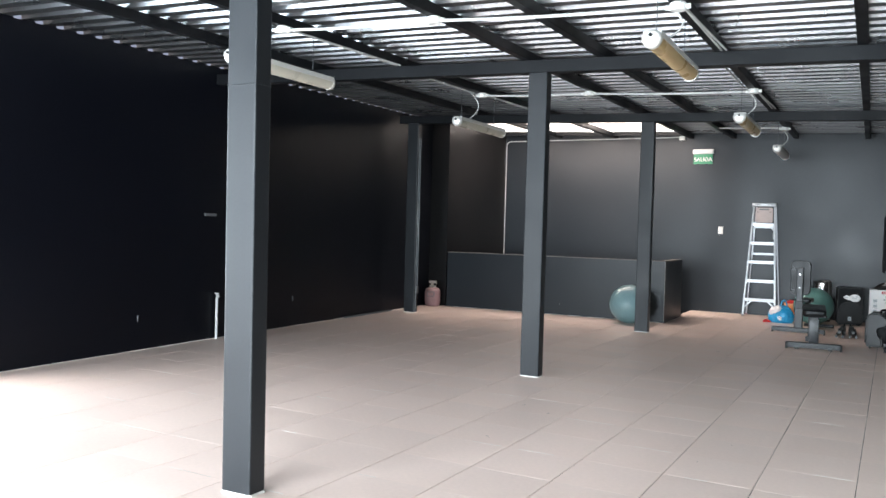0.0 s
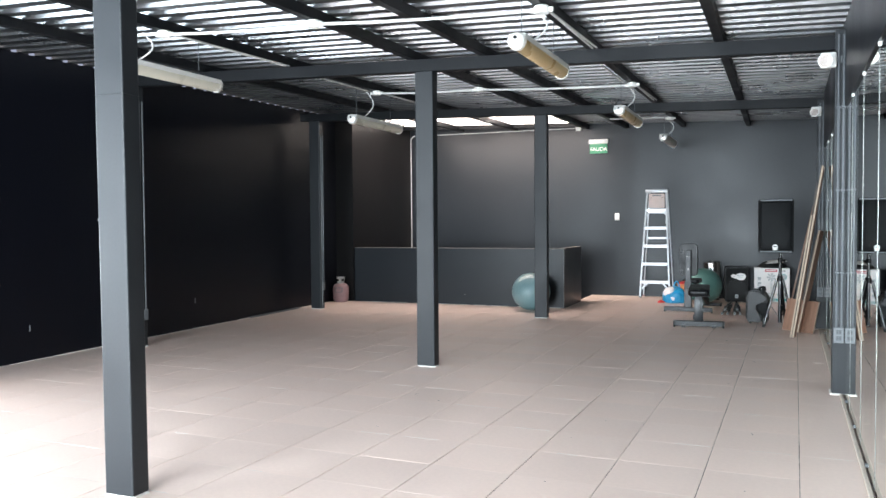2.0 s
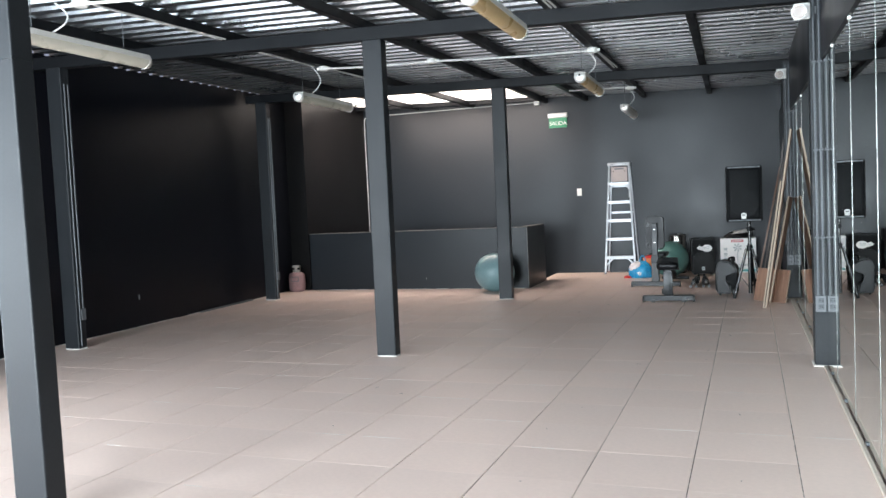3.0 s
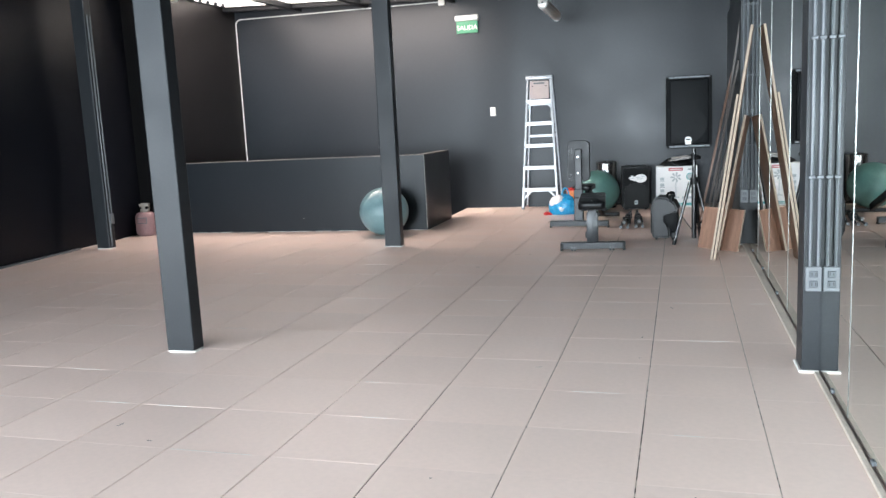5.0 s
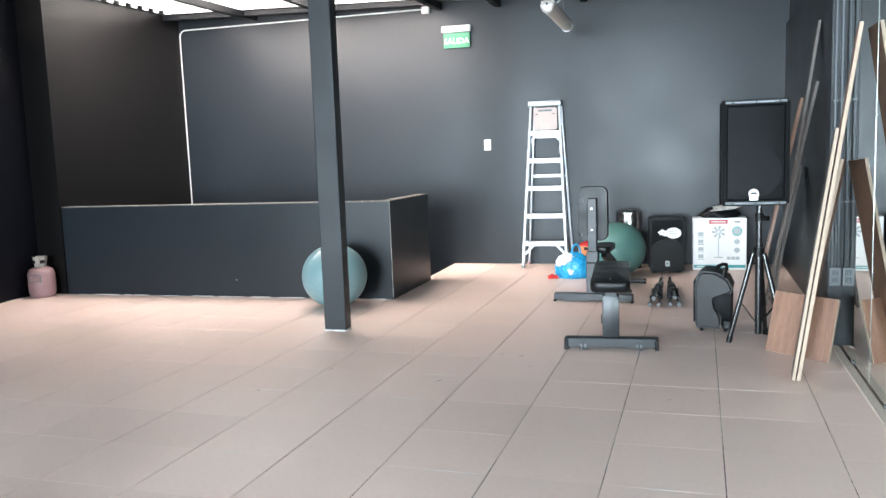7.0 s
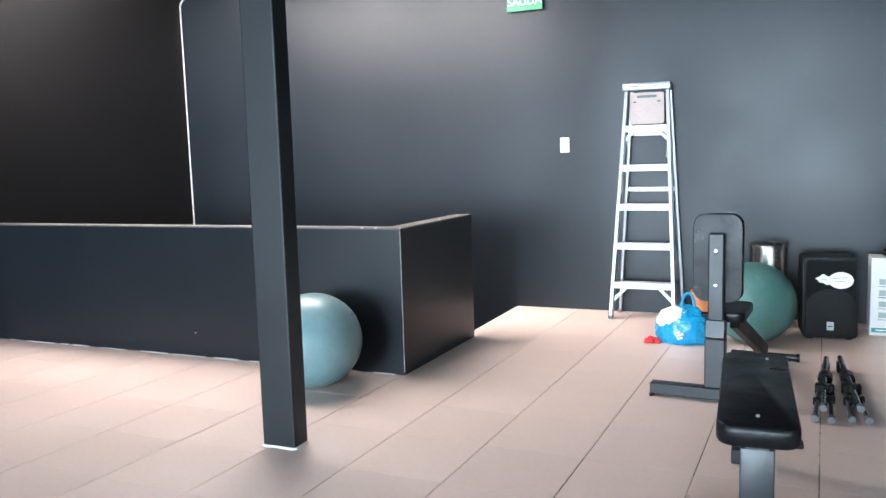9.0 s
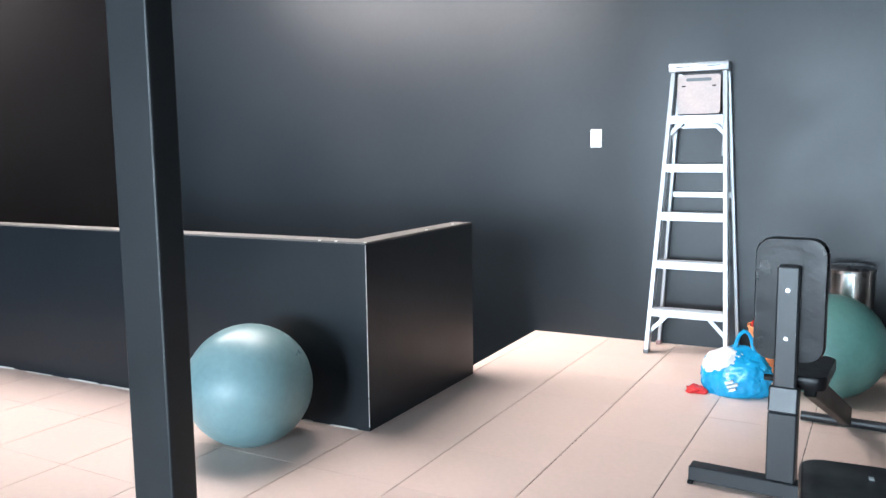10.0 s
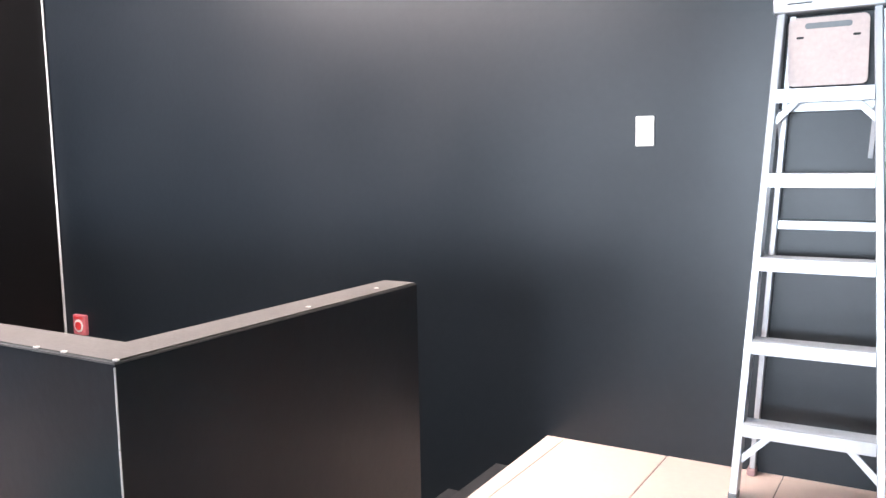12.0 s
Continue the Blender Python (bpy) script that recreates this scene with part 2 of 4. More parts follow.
def lettering(text, size, depth):
    cu = bpy.data.curves.new("words", "FONT")
    cu.body, cu.size, cu.extrude, cu.align_x, cu.align_y = text, size, depth, "CENTER", "CENTER"
    tmp = bpy.data.objects.new("words", cu)
    scene.collection.objects.link(tmp)
    me = bpy.data.meshes.new_from_object(tmp.evaluated_get(bpy.context.evaluated_depsgraph_get()))
    bpy.data.objects.remove(tmp)
    return me


# ---- plan ----
def beam_z(x, y):
    """Underside of the roof beams: the roof falls a little to the mirrors and to the street."""
    return 2.615 - 0.028 * (x + 2.9) + 0.016 * (y - 7.24)


def sheet_z(x, y):
    return beam_z(x, y) + 0.11 + 0.085


def left_x(y):
    return -6.39 - 0.024 * (y - 5)


BACK, COL, COLD = 14.555, 0.170, 0.108
RIGHT = pose(0.525, 4.66, 0, 0, 0, -0.77)          # the mirror plane: local x = 0
X1 = 0.78                                          # outer reach of the roof
WELL_X, WELL_Y = -2.83, 12.41                      # the stairwell's edges


def prism(base, top):
    """A solid from a ring of ground points (x, y, z0) and the tops over them."""
    bm = bmesh.new()
    a = [bm.verts.new(p) for p in base]
    b = [bm.verts.new((p[0], p[1], z)) for p, z in zip(base, top)]
    bm.faces.new(a[::-1])
    bm.faces.new(b)
    for i in range(len(a)):
        j = (i + 1) % len(a)
        bm.faces.new((a[i], a[j], b[j], b[i]))
    return bm


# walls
OPEN_Y0, OPEN_Y1 = -1.0, 4.3                       # assumed deep opening in the side wall, out of view
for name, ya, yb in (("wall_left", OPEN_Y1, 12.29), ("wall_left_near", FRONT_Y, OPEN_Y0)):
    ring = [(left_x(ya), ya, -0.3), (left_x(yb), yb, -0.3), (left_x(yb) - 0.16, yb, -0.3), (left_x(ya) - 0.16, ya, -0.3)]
    solid(name, prism(ring, [sheet_z(left_x(y), y) - 0.012 for y in (ya, yb, yb, ya)]), WALL_BLACK, "long wall in a near-black satin tone", "wall")
# dark filler under the flats of the sheets; daylight shows under each rib
filler = bmesh.new()
for k in range(math.ceil(OPEN_Y1 / 0.2), 61):
    ya, yb = k * 0.2 - 0.012, k * 0.2 + 0.107
    ring = [(left_x(ya) - 0.004, ya), (left_x(yb) - 0.004, yb), (left_x(yb) - 0.05, yb), (left_x(ya) - 0.05, ya)]
    lump = prism([(x, y, sheet_z(x, y) - 0.014) for x, y in ring], [sheet_z(x, y) - 0.001 for x, y in ring])
    piece = bpy.data.meshes.new("filler")
    lump.to_mesh(piece)
    filler.from_mesh(piece)
    bpy.data.meshes.remove(piece)
solid("eaves_trim", filler, WALL_BLACK, "dark filler blocks between the long wall and the roof sheets", "trim")
ring = [(-6.25, 12.29, -2.4), (-6.25, BACK, -2.4), (-6.85, BACK, -2.4), (-6.85, 12.293, -2.4)]
solid("wall_left_pier", prism(ring, [sheet_z(-6.3, 12.29) - 0.004, sheet_z(-6.3, BACK) - 0.004, sheet_z(-6.85, BACK) - 0.004, sheet_z(-6.85, 12.29) - 0.004]), WALL_WARM_GLOW, "thick black wall block beside the stairwell, warm glow in its colour", "wall")
ring = [(-6.85, BACK, -2.4), (1.0, BACK, -2.4), (1.0, BACK + 0.18, -2.4), (-6.85, BACK + 0.18, -2.4)]
solid("wall_back", prism(ring, [sheet_z(-6.85, BACK) + 0.0372, sheet_z(1.0, BACK) + 0.0372, sheet_z(1.0, BACK) + 0.0372, sheet_z(-6.85, BACK) + 0.0372]), WALL, "end wall in dark slate satin paint", "wall")
bm = bmesh.new()
box(bm, 0.02, 0.2, -6.4, 9.889, -0.3, 2.42)
solid("wall_right", bm, WALL_BLACK, "dark painted wall behind the mirrors", "wall", m=RIGHT)
ring = [(0.497, FRONT_Y, 2.42), (0.71, BACK, 2.42), (0.9, BACK, 2.42), (0.9, FRONT_Y, 2.42)]
solid("wall_right_upper", prism(ring, [sheet_z(0.5, FRONT_Y) - 0.003, sheet_z(0.6, BACK) - 0.003, sheet_z(0.9, BACK) - 0.003, sheet_z(0.9, FRONT_Y) - 0.003]), WALL_BLACK, "black wall strip under the roof edge", "wall")
bm = bmesh.new()
box(bm, -0.012, 0.017, -6.1, 6.32, 2.105, 2.75, 0.003)
solid("mirror_head_board", bm, WALL_BLACK, "black painted board above the mirrors", "wall panel", m=RIGHT)
# unseen front wall, left open where the front lamp stands
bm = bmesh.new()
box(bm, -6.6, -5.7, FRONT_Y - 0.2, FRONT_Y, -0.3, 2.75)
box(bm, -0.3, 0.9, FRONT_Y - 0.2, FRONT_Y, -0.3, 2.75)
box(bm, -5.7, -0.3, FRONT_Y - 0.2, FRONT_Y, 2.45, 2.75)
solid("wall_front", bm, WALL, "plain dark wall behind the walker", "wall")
# unseen reveal, added so the side lamp misses the long wall
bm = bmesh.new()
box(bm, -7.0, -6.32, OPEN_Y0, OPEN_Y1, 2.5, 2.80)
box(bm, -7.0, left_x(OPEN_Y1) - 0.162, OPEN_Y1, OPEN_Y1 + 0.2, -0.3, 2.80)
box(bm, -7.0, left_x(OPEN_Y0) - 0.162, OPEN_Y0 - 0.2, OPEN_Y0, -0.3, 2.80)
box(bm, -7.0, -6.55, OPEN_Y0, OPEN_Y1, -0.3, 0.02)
solid("wall_left_reveal", bm, WALL_BLACK, "dark deep reveal round the assumed side opening", "wall")

# low wall round the stairwell
bm = prism([(-6.228, 12.285, -0.002), (-2.768, 12.292, -0.002), (-2.752, 13.365, -0.002), (-2.872, 13.365, -0.002), (-2.884, 12.41, -0.002), (-6.228, 12.405, -0.002)], [0.865] * 6)
low = solid("low_wall", bm, WALL, "waist-high slate-painted wall round the stairwell", "low wall")
bm = prism([(-6.228, 12.286, 0.865), (-2.769, 12.293, 0.865), (-2.753, 13.364, 0.865), (-2.871, 13.364, 0.865), (-2.883, 12.409, 0.865), (-6.228, 12.404, 0.865)], [0.873] * 6)
bmesh.ops.bevel(bm, geom=[e for e in bm.edges if all(v.co.z > 0.87 for v in e.verts)], offset=0.004, segments=2, affect="EDGES")
part("coping", bm, CAP, low, "bare grey-brown plaster top edge")
for x, y in ((-3.02, 12.296), (-2.93, 12.297), (-2.772, 12.30), (-2.79, 12.9), (-2.80, 13.22)):
    c = bmesh.new()
    bmesh.ops.create_icosphere(c, subdivisions=1, radius=0.006, matrix=pose(x, y, 0.873) @ Matrix.Diagonal((1.6, 1.2, 0.5, 1)))
    part("paint_chip", c, MORTAR, low, "chipped white spot")

c = bmesh.new()
bmesh.ops.create_icosphere(c, subdivisions=1, radius=0.006, matrix=pose(-4.318, 12.289, 0.161) @ Matrix.Diagonal((1, 0.4, 1, 1)))
part("paint_chip", c, MORTAR, low, "chipped white spot")

# pale worn paint along the corner and the foot of the low wall
worn = bmesh.new()
edge_rng = random.Random(12)
z = 0.02
while z < 0.84:
    h = edge_rng.uniform(0.05, 0.22)
    box(worn, -2.7695, -2.7667, 12.2908, 12.2938, z, min(z + h, 0.86))
    z += h + edge_rng.choice((0.0, 0.002, 0.008))
x = -6.1
while x < -2.8:
    w = edge_rng.uniform(0.03, 0.28)
    box(worn, x, min(x + w, -2.772), 12.2815 + 0.002 * (x + 6.2) / 3.4, 12.288 + 0.002 * (x + 6.2) / 3.4, -0.001, edge_rng.uniform(0.003, 0.007))
    x += w + edge_rng.uniform(0.01, 0.16)
part("worn_edge", worn, MORTAR, low, "pale worn paint on the edges")

# stairwell going down
well = bmesh.new()
box(well, -6.228, WELL_X, 12.21, 12.40, -2.4, -0.14)
solid("stairwell_side", well, STAIR, "black painted side of the stairwell", "wall")
for i in range(10):
    bm = cube(WELL_X - 0.26 * (i + 1), WELL_X - 0.26 * i - 0.001, 12.402, BACK - 0.002, -2.3, -0.175 * (i + 1), 0.004)
    solid("stair_step", bm, STAIR, "dark painted step leading down", "stair")
solid("stair_landing", cube(-6.228, WELL_X - 2.601, 12.402, BACK - 0.002, -2.4, -1.92), STAIR, "dark landing at the stair foot", "floor")

# roof: corrugated sheet with a rooflight over the stairwell
SKY_X0, SKY_X1, SKY_Y0, SKY_Y1 = -6.2, -3.02, 12.05, 14.25
prof = [(0.0, 0.0), (0.095, 0.0), (0.112, 0.044), (0.183, 0.044)]


def corrugated(bm, xa, xb, ya, yb):
    pts = []
    k = math.floor(ya / 0.2)
    while k * 0.2 < yb:
        pts += [(k * 0.2 + dy, dz) for dy, dz in prof if ya <= k * 0.2 + dy <= yb]
        k += 1
    edge = lambda y: xa if xa is not None else (left_x(y) - 0.03 if y < 12.2 else -6.62)
    rows = [(bm.verts.new((edge(y), y, sheet_z(edge(y), y) + dz)), bm.verts.new((xb, y, sheet_z(xb, y) + dz))) for y, dz in pts]
    for (a, b), (c, d) in zip(rows, rows[1:]):
        bm.faces.new((a, b, d, c))


bm = bmesh.new()
corrugated(bm, None, X1, FRONT_Y - 0.5, SKY_Y0)
corrugated(bm, SKY_X1, X1, SKY_Y0 - 0.03, SKY_Y1 + 0.03)
corrugated(bm, None, SKY_X0, SKY_Y0 - 0.03, SKY_Y1 + 0.03)
corrugated(bm, None, X1, 14.199, BACK + 0.5)
roof = solid("ceiling", bm, SHEET, "bare galvanised corrugated roof sheets", "roof")
so = roof.modifiers.new("thickness", "SOLIDIFY")
so.thickness, so.offset = 0.0015, 1
for i in range(3):
    xa, xb = SKY_X0 + (SKY_X1 - SKY_X0) * i / 3, SKY_X0 + (SKY_X1 - SKY_X0) * (i + 1) / 3 - 0.012
    bm = prism([(xa, SKY_Y0, 0), (xb, SKY_Y0, 0), (xb, SKY_Y1, 0), (xa, SKY_Y1, 0)], [sheet_z(xa, SKY_Y0) + 0.045, sheet_z(xb, SKY_Y0) + 0.045, sheet_z(xb, SKY_Y1) + 0.045, sheet_z(xa, SKY_Y1) + 0.045])
    for v in bm.verts:
        if v.co.z < 1:
            v.co.z = sheet_z(v.co.x, v.co.y) + 0.040
    solid("rooflight_panel", bm, POLY, "milky translucent panel over the stairwell", "rooflight")

# beams and purlins
PURLINS = (-5.2, -4.18, -2.91, -2.24, -1.31, -0.32)
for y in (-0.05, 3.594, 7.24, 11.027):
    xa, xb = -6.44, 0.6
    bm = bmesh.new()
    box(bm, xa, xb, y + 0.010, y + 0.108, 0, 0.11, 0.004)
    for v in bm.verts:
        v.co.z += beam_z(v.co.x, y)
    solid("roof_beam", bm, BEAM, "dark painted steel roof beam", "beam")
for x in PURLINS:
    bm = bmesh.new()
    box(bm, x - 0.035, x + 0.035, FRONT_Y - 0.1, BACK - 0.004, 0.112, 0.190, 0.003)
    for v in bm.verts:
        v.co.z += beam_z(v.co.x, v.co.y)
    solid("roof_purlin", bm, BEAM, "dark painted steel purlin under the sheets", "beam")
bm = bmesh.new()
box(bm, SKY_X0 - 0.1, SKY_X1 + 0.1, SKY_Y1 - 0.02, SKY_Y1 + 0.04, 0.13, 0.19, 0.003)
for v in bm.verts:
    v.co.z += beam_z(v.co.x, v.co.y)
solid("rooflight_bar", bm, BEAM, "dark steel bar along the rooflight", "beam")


# ---- steel columns ----
def column(x, y, seam=None, label="dark grey box column welded from two channels"):
    c = thing("steel_column", label, "column", pose(x, y, 0), "roof columns")
    h = beam_z(x + COL / 2, y) + 0.003
    part("shaft", cube(0, COL, 0, COLD, 0.006, h, 0.008, 2), STEEL, c)
    bm = bmesh.new()
    n = 28
    ring = []
    for i in range(n):
        a = 2 * math.pi * i / n
        s = 1 / max(abs(math.cos(a)), abs(math.sin(a)))
        k = s * (1 + 0.10 + 0.12 * noise.noise((x + 3 * math.cos(a), y + 3 * math.sin(a), 0.4)))
        ring.append((COL / 2 + COL / 2 * k * math.cos(a), COLD / 2 + COLD / 2 * k * math.sin(a)))
    lo = [bm.verts.new((px, py, -0.003)) for px, py in ring]
    hi = [bm.verts.new((COL / 2 + (px - COL / 2) * 0.93, COLD / 2 + (py - COLD / 2) * 0.93, 0.009)) for px, py in ring]
    for i in range(n):
        bm.faces.new((lo[i], lo[(i + 1) % n], hi[(i + 1) % n], hi[i]))
    bm.faces.new(hi)
    part("mortar_foot", bm, MORTAR, c, "rough white mortar round the foot")
    if seam:
        part("splice", cube(-0.002, COL + 0.002, -0.002, COLD + 0.002, seam - 0.002, seam + 0.002, 0.001), STEEL, c)
    return c


leaning_column = column(-2.866, 3.594, 1.90, "dark grey box column with a welded splice")
leaning_column.matrix_world = pose(-2.866, 3.594, 0, 0, -0.4, 0)
column(-2.866, 7.24)
column(-2.855, 11.027)
for x, y in ((-6.185, 7.24), (-6.285, 11.03)):
    c = column(x, y, None, "dark grey wall column with thin pale conduits")
    for dy, low_end in ((0.030, 0.03), (0.075, 0.36)):
        part("cable_conduit", tube([(COL + 0.010, dy, low_end), (COL + 0.010, dy, 2.55)], 0.0075), GREY_PIPE, c, "thin pale conduit")
    part("outlet_plate", cube(COL, COL + 0.016, 0.045, 0.105, 0.28, 0.39, 0.003), GREY_PLATE, c)

# ---- mirrors ----
def mirror_panel(y0, y1, label="tall frameless mirror panel standing on a strip"):
    t = thing("wall_mirror", label, "mirror", RIGHT @ pose(0, y0, 0), "mirrors on the long wall")
    w = y1 - y0
    part("glass", cube(0.0, 0.006, 0.003, w - 0.003, 0.022, 2.105), MIRROR, t)
    part("ground_edge", cube(-0.0015, 0.004, -0.003, 0.003, 0.022, 2.105), EDGE, t, "pale ground glass edge")
    part("backing", cube(0.007, 0.019, 0.0, w, 0.02, 2.11), BEAM, t)
    part("clip", cube(-0.008, 0.002, -0.012, 0.012, 2.088, 2.112, 0.003), WHITE, t, "small pale mirror clip")
    part("bottom_clip", cube(-0.008, 0.002, w * 0.5 - 0.015, w * 0.5 + 0.015, 0.014, 0.032, 0.003), GREY_PLATE, t)


joints = [-1.125, -0.61, 0.24, 1.08, 1.93, 2.555]
for a, b in zip(joints, joints[1:]):
    mirror_panel(a, b)
joints = [2.735, 3.69, 4.69, 5.45, 6.32]
for a, b in zip(joints, joints[1:]):
    mirror_panel(a, b)
bm = bmesh.new()
box(bm, -0.052, -0.004, 2.75, 6.36, 0.0, 0.014, 0.003)
solid("mirror_floor_strip", bm, STRIP, "pale worn strip along the mirrors' foot", "trim", m=RIGHT)
bm = bmesh.new()
box(bm, -0.028, -0.004, -1.03, 2.54, 0.0, 0.012, 0.003)
solid("mirror_floor_strip", bm, STRIP, "pale worn strip along the mirrors' foot", "trim", m=RIGHT)


def mirror_column(y, label, plain=False):
    t = thing("wall_column", label, "column", RIGHT @ pose(0, y, 0), "columns in the mirror wall")
    part("shaft", cube(-0.078, 0.019, 0, 0.17, 0.006, 2.66, 0.005, 2), STEEL, t)
    part("mortar_foot", cube(-0.09, 0.0, -0.012, 0.18, -0.002, 0.012, 0.005), MORTAR, t, "rough white mortar round the foot")
    if plain:
        return t
    for x in (-0.052, -0.018):
        part("conduit", tube([(x, -0.012, 0.50), (x, -0.012, 2.62)], 0.009), GREY_PIPE, t, "thin grey steel conduit")
        for z in (0.9, 1.5, 2.1):
            part("saddle", cube(x - 0.015, x + 0.015, -0.023, -0.0005, z - 0.008, z + 0.008, 0.003), GREY_PIPE, t)
    o = part("outlet_plate", cube(-0.072, -0.002, -0.022, -0.0005, 0.385, 0.50, 0.004), GREY_PLATE, t, "grey double outlet plate")
    for z in (0.42, 0.465):
        part("socket", cube(-0.055, -0.02, -0.026, -0.021, z - 0.016, z + 0.016, 0.003), GREY_PIPE, o)
        for dx in (-0.008, 0.008):
            part("slot", cube(-0.0385 + dx, -0.0355 + dx, -0.0275, -0.0255, z - 0.006, z + 0.008), BLACK, o)
    return t


mirror_column(2.56, "grey steel column between mirrors with outlets and conduits")
mirror_column(-1.30, "plain grey steel column where the mirrors begin", True)
mirror_column(6.33, "grey steel column at the mirrors' far end")


# floodlights and small fittings on the columns
def floodlight(m, label):
    t = thing("emergency_light", label, "lamp", m)
    part("housing", cube(-0.045, 0.06, -0.04, 0.0, -0.055, 0.055, 0.012, 3), WHITE, t, smooth=True)
    bm = bmesh.new()
    rod(bm, (-0.01, -0.04, 0.01), (-0.015, -0.10, -0.015), 0.026, 16, 0.052)
    h = part("lamp_head", bm, WHITE, t, smooth=True)
    bm = bmesh.new()
    rod(bm, (-0.015, -0.10, -0.015), (-0.0152, -0.104, -0.0165), 0.044, 16)
    part("lens", bm, CHROME, h, "clear lamp lens")
    return t


floodlight(RIGHT @ pose(-0.13, 2.555, 2.44), "white swivel-head emergency light on the steel column")
t = thing("bracket", "short grey bracket holding the emergency light", "bracket", RIGHT @ pose(-0.13, 2.555, 2.44))
part("plate", cube(-0.03, 0.10, 0.0, 0.012, -0.02, 0.03, 0.003), GREY_PLATE, t)
floodlight(RIGHT @ pose(-0.10, 6.326, 2.52), "white swivel-head emergency light on the far column")


# ---- hanging lamps and conduits ----
def dome_cap(ya, yb, way):
    """A cap whose section follows the lamp, rounded off towards its outer end."""
    bm = bmesh.new()
    ring = [(0.059 * math.cos(radians(15 * i)), 0.011 + (0.066 if i > 12 else 0.044) * math.sin(radians(15 * i))) for i in range(24)]
    steps = ((0.0, 0.62), (0.008, 0.86), (0.02, 0.98), (1.0, 1.0))
    rows = []
    for u, k in steps:
        y = ya + min(u, yb - ya) if way > 0 else yb - min(u, yb - ya)
        rows.append([bm.verts.new((px * k, y, 0.006 + (pz - 0.006) * k)) for px, pz in ring])
    for lo, hi in zip(rows, rows[1:]):
        for i in range(24):
            bm.faces.new((lo[i], lo[(i + 1) % 24], hi[(i + 1) % 24], hi[i]))
    bm.faces.new(rows[0]), bm.faces.new(rows[-1])
    bmesh.ops.recalc_face_normals(bm, faces=bm.faces)
    return bm


def batten(x, y, z, lens, label, length=1.24):
    t = thing("hanging_lamp", label, "lamp", pose(x, y, z), "hanging lamps")
    bm = bmesh.new()
    prof = [(-0.058, 0.012), (-0.052, 0.05), (0.052, 0.05), (0.058, 0.012)]
    a = [bm.verts.new((px, 0.02, pz)) for px, pz in prof]
    b = [bm.verts.new((px, length - 0.02, pz)) for px, pz in prof]
    bm.faces.new(a), bm.faces.new(b[::-1])
    for i in range(4):
        bm.faces.new((a[i], b[i], b[(i + 1) % 4], a[(i + 1) % 4]))
    part("housing", bm, LAMP_BODY, t)
    bm = bmesh.new()
    prof = [(-0.055, 0.011)] + [(0.055 * math.cos(radians(180 + 18 * i)), 0.011 + 0.062 * math.sin(radians(180 + 18 * i))) for i in range(1, 10)] + [(0.055, 0.011)]
    a = [bm.verts.new((px, 0.0, pz)) for px, pz in prof]
    b = [bm.verts.new((px, length, pz)) for px, pz in prof]
    bm.faces.new(a), bm.faces.new(b[::-1])
    for i in range(len(a)):
        j = (i + 1) % len(a)
        bm.faces.new((a[i], b[i], b[j], a[j]))
    part("diffuser", bm, lens, t, "yellowed plastic diffuser", smooth=True)
    for y0 in (-0.014, length - 0.036):
        part("end_cap", dome_cap(y0, y0 + 0.05, 1 if y0 < 0.1 else -1), CAPS, t, "scuffed silvery end cap", smooth=True)
    part("cable_gland", rod(bmesh.new(), (0, -0.030, 0.018), (0, -0.008, 0.018), 0.010, 12), BLACK, t)
    top = sheet_z(x, y) - 0.001 - z
    for yy in (0.12, length - 0.25):
        part("hanger", rod(bmesh.new(), (0, yy, 0.045), (0, yy, top), 0.0028, 6), GREY_PIPE, t, "thin suspension wire")
    pts = []
    for i in range(11):
        u = i / 10
        pts.append((0.02 + 0.10 * math.sin(math.pi * u) * (1 - 0.3 * u), 0.26 + 0.08 * math.sin(2.4 * u), 0.048 + (top - 0.13) * u))
    part("flex_cable", tube(pts, 0.006, 6), PVC, t, "slack white flex cable")
    return t


batten(-1.38, 5.44, 2.39, LENS, "hanging tube lamp with an amber yellowed diffuser", 1.16)
batten(-4.38, 5.22, 2.47, LENS_PALE, "hanging tube lamp with a cream diffuser")
batten(-4.30, 8.70, 2.44, LENS_PALE, "hanging tube lamp with a cream diffuser")
batten(-1.38, 8.95, 2.40, LENS, "hanging tube lamp with an amber yellowed diffuser")
batten(-1.40, 12.60, 2.46, LAMP_BODY, "hanging tube lamp near the end wall")


def conduit_run(points, r=0.011, label="white plastic conduit under the roof"):
    ob = solid("conduit", tube(points, r), PVC, label, "conduit", "", True)
    return ob


def junction(x, y, z):
    t = thing("junction_box", "white round junction box on the conduit", "junction box", pose(x, y, z), "junction boxes")
    part("body", lathe([(0.045, -0.022), (0.05, -0.016), (0.05, 0.02), (0.04, 0.028)], 16), WHITE, t, smooth=True)
    for a in (0, 180):
        m = pose(0, 0, 0, 0, 0, a)
        part("spout", rod(bmesh.new(), m @ Vector((0.045, 0, 0)), m @ Vector((0.075, 0, 0)), 0.016, 10), WHITE, t)


def under(x, y, d=0.09):
    return sheet_z(x, y) - d


